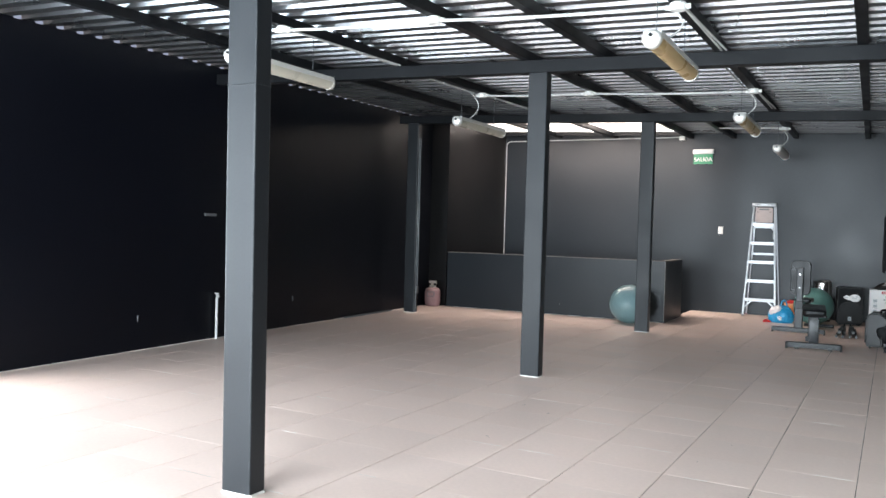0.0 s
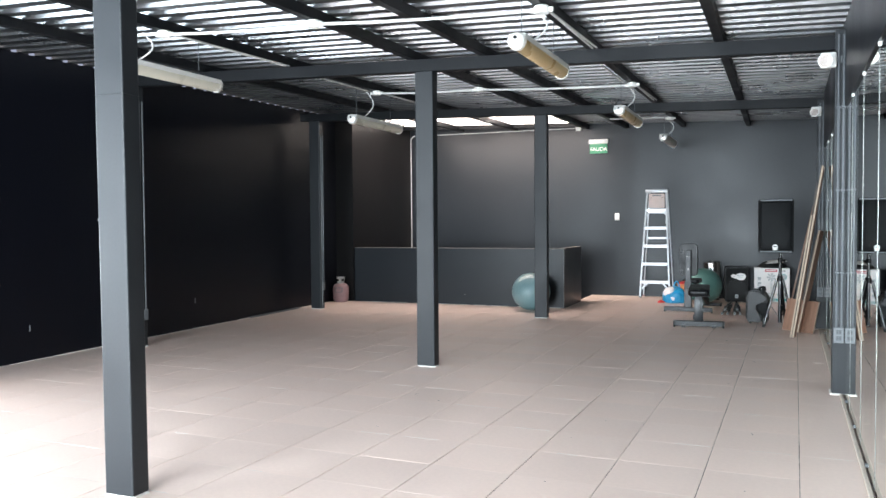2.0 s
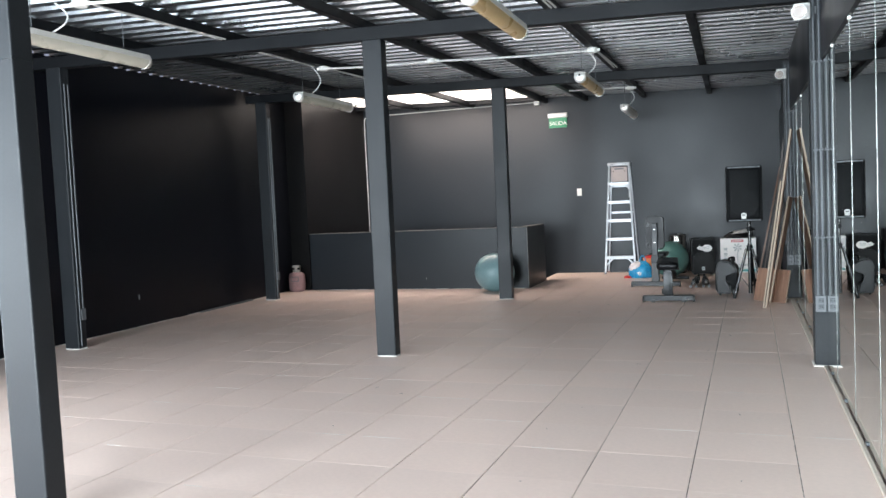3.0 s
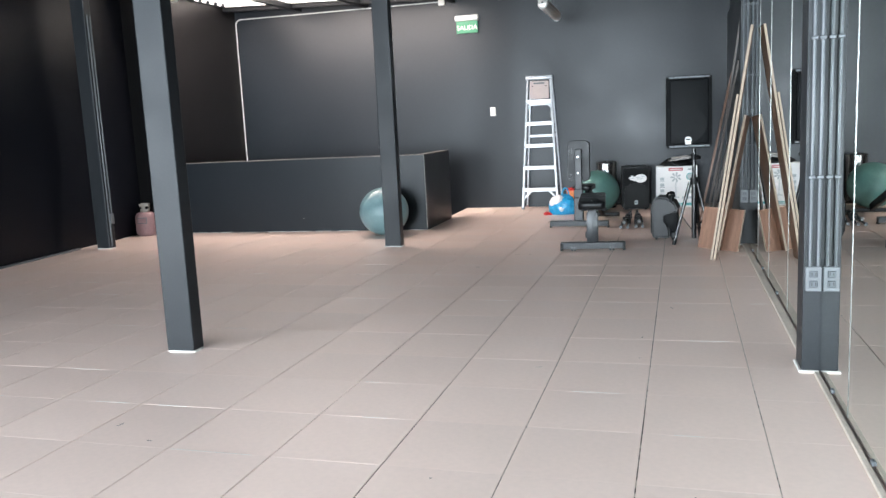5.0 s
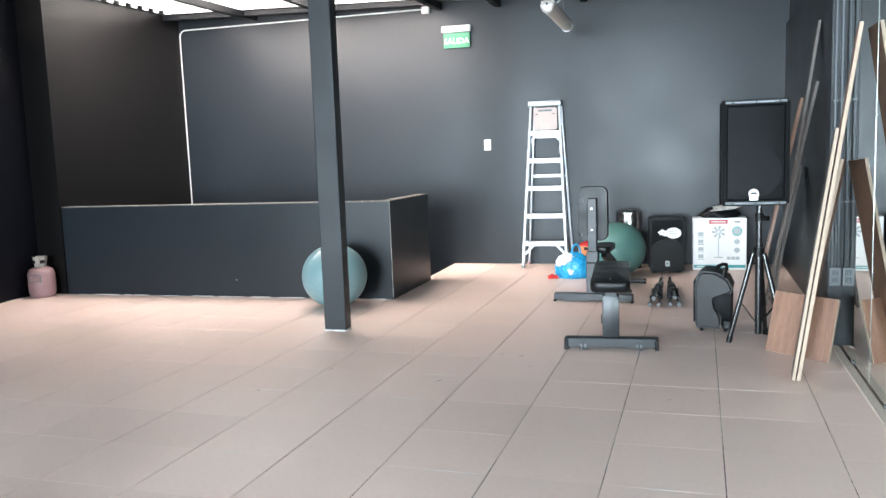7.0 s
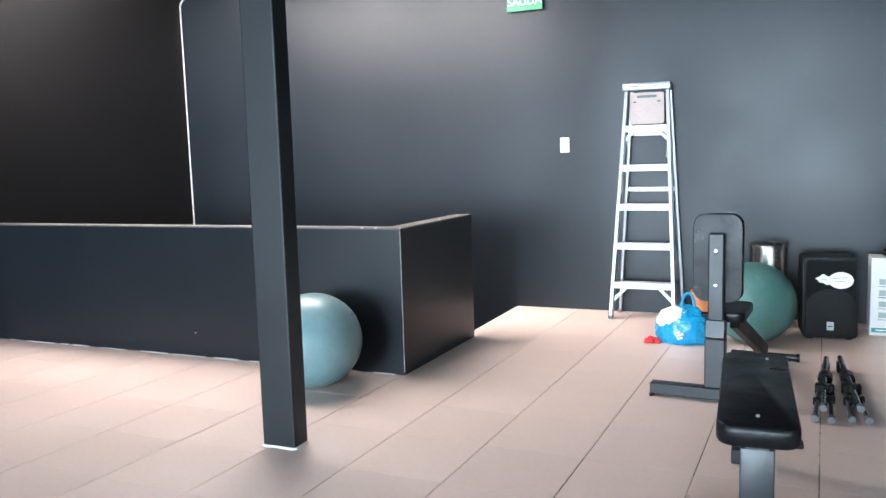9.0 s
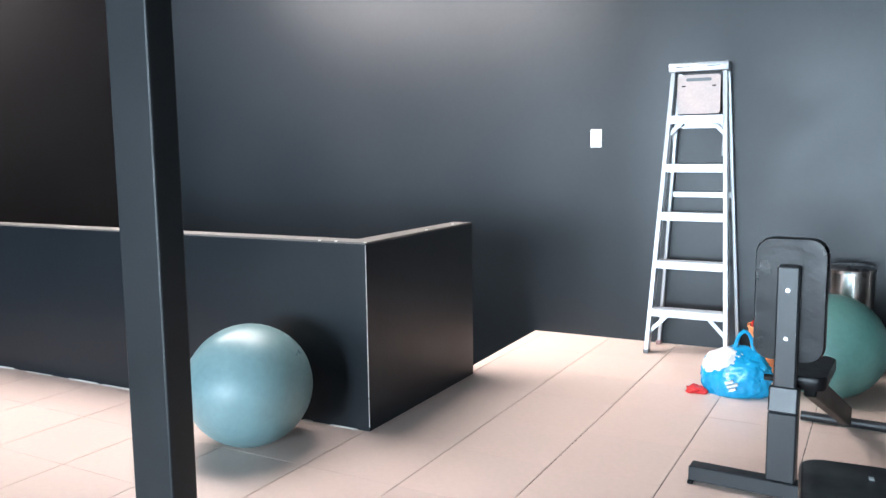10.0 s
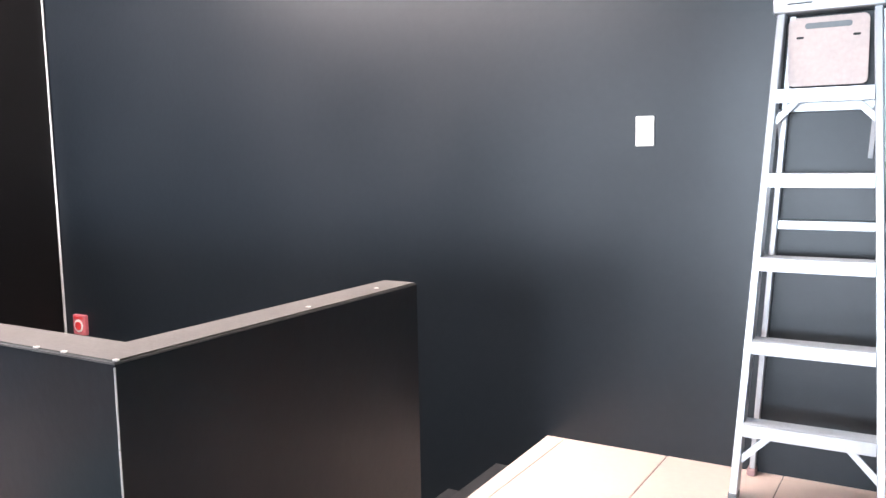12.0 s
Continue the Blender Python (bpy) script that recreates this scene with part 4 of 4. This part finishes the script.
t = thing("loudspeaker", "black plastic loudspeaker standing by the end wall", "loudspeaker", pose(-0.458, 13.93, 0, 0, 0, 6))
part("cabinet", outline(rounded(-0.168, 0.168, 0.012, 0.548, 0.03, 4), 0.28), BLACK, t, at=pose(0, 0.012, 0), smooth=True)
gr = part("grille", outline(rounded(-0.150, 0.150, 0.03, 0.53, 0.025, 4), 0.014), GRILLE, t, "black grille with a low curved front")
pts = [(-0.148, 0.035), (0.148, 0.035), (0.148, 0.26)] + [(0.148 * math.cos(radians(a)), 0.24 + 0.10 * math.sin(radians(a))) for a in range(15, 180, 15)] + [(-0.148, 0.24)]
part("front_bulge", outline(pts, 0.012), BLACK, gr, at=pose(0, -0.012, 0))
for x in (-0.12, 0.12):
    part("foot", cube(x - 0.02, x + 0.02, 0.03, 0.25, 0.0, 0.014, 0.003), BLACK, t)
part("sticker", outline([(0.06 + 0.075 * math.cos(radians(a)), 0.40 + 0.055 * math.sin(radians(a))) for a in range(0, 360, 20)], 0.002), CARTON, t, "white shaped sticker", at=pose(0, -0.0035, 0))
part("sticker", outline([(-0.035 + 0.05 * math.cos(radians(a)) * (1 + 0.25 * math.sin(radians(5 * a))), 0.405 + 0.030 * math.sin(radians(a)) * (1 + 0.3 * math.sin(radians(4 * a)))) for a in range(0, 360, 15)], 0.002), CARTON, t, "white shaped sticker", at=pose(0, -0.0035, 0))
for x, z, w in ((0.03, 0.415, 0.05), (0.055, 0.395, 0.07), (0.08, 0.42, 0.03), (-0.04, 0.405, 0.03)):
    part("sticker_mark", cube(x - w / 2, x + w / 2, -0.0045, -0.0025, z - 0.0035, z + 0.0035), PALE, t)
part("maker_plate", outline(rounded(-0.02, 0.022, 0.07, 0.125, 0.004, 3), 0.003), PALE, t, "small pale plate", at=pose(0, -0.0145, 0))
part("plate_mark", outline(rounded(-0.012, 0.014, 0.092, 0.10, 0.002, 3), 0.002), BLACK, t, at=pose(0, -0.0160, 0))

t = thing("loudspeaker", "black moulded loudspeaker standing with its back turned", "loudspeaker", pose(-0.118, 11.32, 0, 0, 0, -6) @ Matrix.Diagonal((0.86, 1, 0.965, 1)))
pts = [(-0.135, 0.05), (-0.122, 0.022), (0.045, 0.022), (0.062, 0.04), (0.058, 0.10), (0.04, 0.145), (0.0, 0.17), (-0.025, 0.19), (-0.03, 0.235), (-0.012, 0.265), (0.02, 0.275), (0.135, 0.275), (0.145, 0.31), (0.11, 0.375), (0.02, 0.425), (-0.08, 0.43), (-0.12, 0.40), (-0.14, 0.33)]
bm = outline(pts, 0.30)
bmesh.ops.bevel(bm, geom=[e for e in bm.edges if abs(e.verts[0].co.y - e.verts[1].co.y) < 1e-4], offset=0.018, segments=3, affect="EDGES")
part("cabinet", bm, MOULD, t, smooth=True)
part("grip_recess", cube(-0.05, 0.138, 0.06, 0.25, 0.03, 0.30, 0.012, 2), GRILLE, t, "deep moulded grip recess", smooth=True)
part("corner_lug", cube(0.07, 0.14, 0.0, 0.10, 0.02, 0.085, 0.012, 2), MOULD, t)
part("handle", tube([(0.02, 0.10, 0.42), (0.03, 0.11, 0.455), (0.06, 0.14, 0.462), (0.085, 0.18, 0.455), (0.09, 0.19, 0.41)], 0.014, 8), BLACK, t, smooth=True)
part("knob", rod(bmesh.new(), (0.075, 0.03, 0.38), (0.085, 0.03, 0.455), 0.020, 12), MOULD, t)
for x in (-0.09, 0.09):
    part("foot", rod(bmesh.new(), (x, 0.04, 0), (x, 0.04, 0.022), 0.014, 10), BLACK, t)
    part("foot", rod(bmesh.new(), (x, 0.26, 0), (x, 0.26, 0.022), 0.014, 10), BLACK, t)
part("front_grille", cube(-0.152, -0.137, 0.03, 0.27, 0.06, 0.36, 0.006), GRILLE, t)

# ---- carton of a fan, with a bag and papers on it ----
t = thing("carton", "white printed carton of a standing fan", "box", pose(0.045, 14.165, 0, 0, 0, 1))
part("body", cube(-0.255, 0.255, 0.0, 0.22, 0.0, 0.525, 0.004, 2), CARTON, t)
part("red_title", cube(-0.10, 0.075, -0.0015, 0.002, 0.468, 0.505), RED, t, "red title bar")
part("title_words", cube(-0.085, 0.06, -0.0028, -0.001, 0.481, 0.492), CARTON, t)
part("teal_band", cube(-0.245, 0.245, -0.0015, 0.002, 0.022, 0.052), TEAL, t, "teal bottom band")
part("band_words", cube(-0.22, 0.06, -0.0028, -0.001, 0.032, 0.041), CARTON, t)
fan = part("fan_picture", rod(bmesh.new(), (-0.01, 0.001, 0.385), (-0.01, -0.0015, 0.385), 0.068, 28), CARTON, t, "printed picture of a fan")
for k in range(7):
    bm = outline([(0.008, 0.0), (0.058, 0.014), (0.062, 0.032), (0.04, 0.034), (0.012, 0.012)], 0.0012)
    part("blade", bm, PALE, fan, at=pose(-0.01, -0.0030, 0.385) @ pose(0, 0, 0, 0, 360 / 7 * k, 0))
part("fan_pole", cube(-0.014, -0.006, -0.0015, 0.002, 0.13, 0.33), PALE, t)
part("fan_foot", cube(-0.05, 0.03, -0.0015, 0.002, 0.122, 0.132), PALE, t)
ring = part("round_picture", rod(bmesh.new(), (0.165, 0.001, 0.39), (0.165, -0.0015, 0.39), 0.048, 24), TEAL, t)
part("picture_inner", rod(bmesh.new(), (0.165, -0.0014, 0.39), (0.165, -0.0028, 0.39), 0.038, 24), PALE, ring)
part("maker_mark", cube(0.14, 0.195, -0.0015, 0.002, 0.478, 0.490), DARKPRINT, t)
for k in range(4):
    part("icon", cube(-0.205, -0.155, -0.0015, 0.002, 0.12 + 0.075 * k, 0.158 + 0.075 * k), PALE, t)
    part("icon_words", cube(-0.21, -0.15, -0.0015, 0.002, 0.105 + 0.075 * k, 0.111 + 0.075 * k), DARKPRINT if k == 2 else PALE, t)
for k in range(2):
    part("icon", rod(bmesh.new(), (0.165, 0.001, 0.20 + 0.085 * k), (0.165, -0.0015, 0.20 + 0.085 * k), 0.027, 18), PALE, t)
for k in range(3):
    part("icon", cube(0.07 + 0.042 * k, 0.105 + 0.042 * k, -0.0015, 0.002, 0.105, 0.135), PALE, t)

t = thing("carry_bag", "black cloth bag lying on the carton", "bag", pose(0.055, 14.25, 0.525))
part("body", crumple((0.178, 0.095, 0.072), 0.45, 0.22, 5.2), BLACK, t, smooth=True)
t = thing("newspaper", "crumpled grey newspaper on the black bag", "newspaper", pose(0.095, 14.21, 0.606, 0, -6, 8))
part("sheets", crumple((0.135, 0.075, 0.030), 0.5, 0.45, 9.4), PAPER, t)


# ---- folded tripods on the floor ----
def folded_tripod(x, y, turn, label):
    t = thing("folded_tripod", label, "stand", pose(x, y, 0, 0, 0, turn), "folded tripods")
    for k, (dx, dz) in enumerate(((-0.035, 0.022), (0.035, 0.022), (0.0, 0.075))):
        leg = part("leg", rod(bmesh.new(), (dx, 0.0, dz), (dx * 0.6, 0.66, dz * 0.5 + 0.045), 0.0105, 10), TUBE if k else GREY_PIPE, t, smooth=True)
        part("leg_clamp", cube(dx * 0.85 - 0.02, dx * 0.85 + 0.02, 0.20 + 0.05 * k, 0.235 + 0.05 * k, dz * 0.8, dz * 0.8 + 0.036, 0.005), BLACK, t)
        part("rubber_foot", rod(bmesh.new(), (dx, -0.025, dz), (dx, 0.015, dz), 0.0165, 12), GREY_PLATE, leg)
    part("pole", rod(bmesh.new(), (0, 0.10, 0.052), (0.0, 0.95, 0.075), 0.015, 12), TUBE, t, smooth=True)
    part("collar", rod(bmesh.new(), (0, 0.52, 0.062), (0, 0.60, 0.064), 0.036, 12), BLACK, t)
    part("clamp", cube(-0.045, 0.045, 0.35, 0.39, 0.03, 0.085, 0.006), BLACK, t)
    part("prop", cube(-0.02, 0.02, 0.88, 0.94, 0.0, 0.06, 0.006), BLACK, t)


folded_tripod(-0.53, 12.16, -2, "folded black and grey tripod lying on the floor")
folded_tripod(-0.375, 12.20, 3, "folded black tripod with grey rubber feet")


# ---- boards and planks against the mirrors ----
def leaning(name, b, t, wdir, width, thick, face, label, cat, edge=CHIP):
    """A board from its foot b to its head t, spread along wdir, with raw edges."""
    b, t, wdir = Vector(b), Vector(t), Vector(wdir).normalized()
    z = (t - b).normalized()
    n = wdir.cross(z).normalized()
    w = z.cross(n)
    m = Matrix((w, n, z)).transposed().to_4x4()
    m.translation = b
    L = (t - b).length
    th = thing(name, label, cat, m, "leaning boards")
    part("core", cube(-0.0, width, -thick / 2, thick / 2, 0, L, 0.0008), edge, th, "raw chipboard edges")
    for s in (-1, 1):
        part("laminate", cube(0.0012, width - 0.0012, s * thick / 2 - 0.0008, s * thick / 2 + 0.0008, 0.0012, L - 0.0012), face, th, "brown wood-print laminate face")
    return th


leaning("plank", (0.272, 10.17, 0.006), (0.555, 10.27, 1.86), (0.12, 1, 0), 0.20, 0.018, WOOD, "long brown laminate plank with a pale raw edge", "plank")
leaning("plank", (0.248, 10.175, 0.006), (0.449, 10.25, 1.33), (0.12, 1, 0), 0.20, 0.016, WOOD_DARK, "shorter brown plank leaning beside the long one", "plank")
leaning("plank", (0.33, 10.62, 0.006), (0.545, 10.66, 1.16), (0.25, 1, 0), 0.22, 0.018, WOOD, "brown laminate plank leaning on the mirror", "plank")
leaning("board", (0.172, 10.83, 0.006), (0.235, 10.90, 0.365), (0.83, -0.55, 0), 0.385, 0.018, WOOD, "square brown laminate board propped on its edge", "board")
leaning("plank", (0.36, 12.30, 0.006), (0.63, 12.10, 2.12), (0.05, 1, 0), 0.12, 0.018, WOOD_DARK, "tall grey-brown plank leaning in the corner", "plank", WOOD_DARK)
leaning("plank", (0.30, 12.25, 0.006), (0.60, 11.95, 1.68), (0.05, 1, 0), 0.14, 0.018, WOOD_DARK, "grey-brown plank leaning behind the loudspeaker", "plank", WOOD_DARK)
leaning("plank", (0.26, 12.55, 0.006), (0.59, 12.62, 1.60), (0.05, 1, 0), 0.16, 0.02, WOOD, "brown plank leaning in the corner", "plank", WOOD)
leaning("plank", (0.40, 12.72, 0.006), (0.62, 12.85, 1.06), (0.05, 1, 0), 0.20, 0.02, WOOD_DARK, "short dark plank leaning in the corner", "plank", WOOD_DARK)

# ---- small things along the dark wall ----
t = thing("water_pipe", "white upright water pipe with a small tap", "pipe", pose(left_x(7.27) + 0.04, 7.285, 0))
part("pipe", tube([(0, 0, 0), (0, 0, 0.44)], 0.014, 10), PVC, t)
part("tap", tube([(0, 0, 0.44), (0.0, 0, 0.47), (0.03, -0.02, 0.48), (0.06, -0.04, 0.46)], 0.013, 8), PVC, t)
part("tap_handle", cube(-0.03, 0.03, -0.008, 0.008, 0.482, 0.495, 0.003), PVC, t)
t = thing("wall_latch", "grey metal bracket on the black wall", "bracket", pose(left_x(7.2), 7.16, 1.33))
part("plate", cube(0.0, 0.02, -0.05, 0.12, -0.015, 0.015, 0.004), GREY_PLATE, t)
bm = bmesh.new()
box(bm, 0.0, 0.045, 0.0, 1.22, 0.0, 0.018, 0.004)
solid("floor_trim", bm, GREY_PLATE, "low grey metal strip at the wall's foot", "trim", m=pose(left_x(9.8) + 0.02, 9.78, 0, 0, 0, 1.4))

# two small pale marks on the long wall, modelled as thin blocks
for y, z in ((8.666, 0.34), (6.236, 0.31)):
    t = thing("pale_wall_mark", "tiny pale raised mark on the black wall", "clip", pose(left_x(y), y, z), "cable clips")
    part("body", cube(-0.001, 0.008, -0.006, 0.006, -0.03, 0.03, 0.002), GREY_PLATE, t)

# ---- ground and tiled floor ----
bm = bmesh.new()
box(bm, -400, 400, -500, FRONT_Y - 0.25, -0.6, -0.16)
box(bm, -400, -6.9, FRONT_Y - 0.25, 500, -0.6, -0.16)
box(bm, 1.0, 400, FRONT_Y - 0.25, 500, -0.6, -0.16)
box(bm, -6.9, 1.0, BACK + 0.2, 500, -0.6, -0.16)
solid("ground", bm, ASPHALT, "plain grey ground outside", "ground")
bm = bmesh.new()
box(bm, -6.84, 0.74, FRONT_Y - 0.25, WELL_Y - 0.002, -0.14, -0.0035)
box(bm, WELL_X, 0.74, WELL_Y - 0.002, BACK - 0.001, -0.14, -0.0035)
floor = solid("floor", bm, GROUT, "floor of square beige-grey tiles with dark joints", "floor")

TW, GAP = 0.4505, 0.0044
TILES = pose(0.257, 7.267, 0, 0, 0, -1.2)


def tile_mesh(name, w, d):
    bm = cube(-w / 2, w / 2, -d / 2, d / 2, -0.004, 0, 0)
    bmesh.ops.bevel(bm, geom=[e for e in bm.edges if all(v.co.z > -0.001 for v in e.verts)], offset=0.0003, segments=1, affect="EDGES")
    bmesh.ops.delete(bm, geom=[f for f in bm.faces if f.calc_center_median().z < -0.0039], context="FACES_ONLY")
    return as_mesh(name, bm, TILE)


whole = tile_mesh("tile", TW - GAP, TW - 0.0011)
rng = random.Random(4)
singles, rest = [], []
for i in range(-17, 2):
    for j in range(-21, 17):
        c = TILES @ Vector(((i + 0.5) * TW, (j + 0.5) * TW, 0))
        if c.y < FRONT_Y - 0.3 or c.y > BACK + 0.25 or c.x < -6.9 or c.x > 0.9:
            continue
        if c.x < WELL_X - 0.24 and c.y > WELL_Y - 0.2:
            continue
        m = TILES @ pose((i + 0.5) * TW, (j + 0.5) * TW, rng.uniform(-0.0003, 0.0003), rng.uniform(-0.05, 0.05), rng.uniform(-0.05, 0.05), rng.uniform(-0.06, 0.06))
        inside = left_x(c.y) + 0.33 < c.x < 0.25 and c.y < BACK - 0.33 and not (c.x < WELL_X + 0.35 and c.y > WELL_Y - 0.35)
        (singles if inside and -3.7 < c.x and c.y > 2.2 and len(singles) < 290 else rest).append((m, c))
for m, c in singles:
    ob = new("tile", whole)
    ob.parent = floor
    ob.matrix_local = m
bm = bmesh.new()
for m, c in rest:
    n0 = len(bm.verts)
    bm.from_mesh(whole)
    bm.verts.ensure_lookup_table()
    for v in bm.verts[n0:]:
        v.co = m @ v.co
far = lambda f: f.calc_center_median()
cut = [f for f in bm.faces if far(f).y > WELL_Y - 0.3 and far(f).x < WELL_X + 0.6]
geom = cut + list({e for f in cut for e in f.edges}) + list({v for f in cut for v in f.verts})
bmesh.ops.bisect_plane(bm, geom=geom, plane_co=(WELL_X, 0, 0), plane_no=(-1, 0, 0))
gone = [f for f in bm.faces if far(f).x < WELL_X and far(f).y > WELL_Y]
bmesh.ops.delete(bm, geom=gone, context="FACES")
tagged(part("tile_field", bm, TILE, floor), kind="stuff")

# thin pale strips set into some of the cross joints
bm = bmesh.new()
for k in range(105):
    i, j = int(-14 * rng.random() ** 0.8), rng.randint(-13, 10)
    a = rng.uniform(0.0, 0.25)
    b = min(TW - 0.01, a + rng.uniform(0.05, 0.25))
    c = TILES @ Vector((i * TW + a, j * TW, 0))
    if left_x(c.y) + 0.3 < c.x and not (c.x < WELL_X + 0.4 and c.y > WELL_Y - 0.4):
        g = cube(i * TW + a, i * TW + b, j * TW - 0.0022, j * TW + 0.0022, -0.003, 0.0007)
        g.transform(TILES)
        me = bpy.data.meshes.new("joint_strip")
        g.to_mesh(me)
        bm.from_mesh(me)
        bpy.data.meshes.remove(me)
tagged(part("pale_joint_strip", bm, MORTAR, floor), kind="stuff")

# pale mortar left along the foot of the long wall, in uneven lengths
bm = bmesh.new()
y = OPEN_Y1 + 0.05
while y < 12.0:
    n = rng.uniform(0.15, 0.8)
    w, h = rng.uniform(0.006, 0.014), rng.uniform(0.003, 0.006)
    g = prism([(left_x(y) - 0.002, y, -0.002), (left_x(y) + w, y + 0.01, -0.002), (left_x(y + n) + w, y + n - 0.01, -0.002), (left_x(y + n) - 0.002, y + n, -0.002)], [h] * 4)
    me = bpy.data.meshes.new("mortar")
    g.to_mesh(me)
    bm.from_mesh(me)
    bpy.data.meshes.remove(me)
    y += n + rng.choice((0.02, 0.05, 0.2))
tagged(part("mortar_line", bm, MORTAR, floor, "pale mortar along the wall foot"), kind="stuff")

# a few dark scuffs and specks on the tiles
bm = bmesh.new()
for k in range(22):
    x, y, a = rng.uniform(-2.6, 0.2), rng.uniform(4.5, 11.6), rng.uniform(0, 180)
    n, w = rng.choice((0.004, 0.010, 0.018)), rng.uniform(0.0015, 0.003)
    g = cube(-n, n, -w, w, 0.0, 0.0008)
    g.transform(pose(x, y, 0, 0, 0, a))
    me = bpy.data.meshes.new("scuff")
    g.to_mesh(me)
    bm.from_mesh(me)
    bpy.data.meshes.remove(me)
tagged(part("scuff_mark", bm, CAP, floor, "small dark scuffs on the tiles"), kind="stuff")
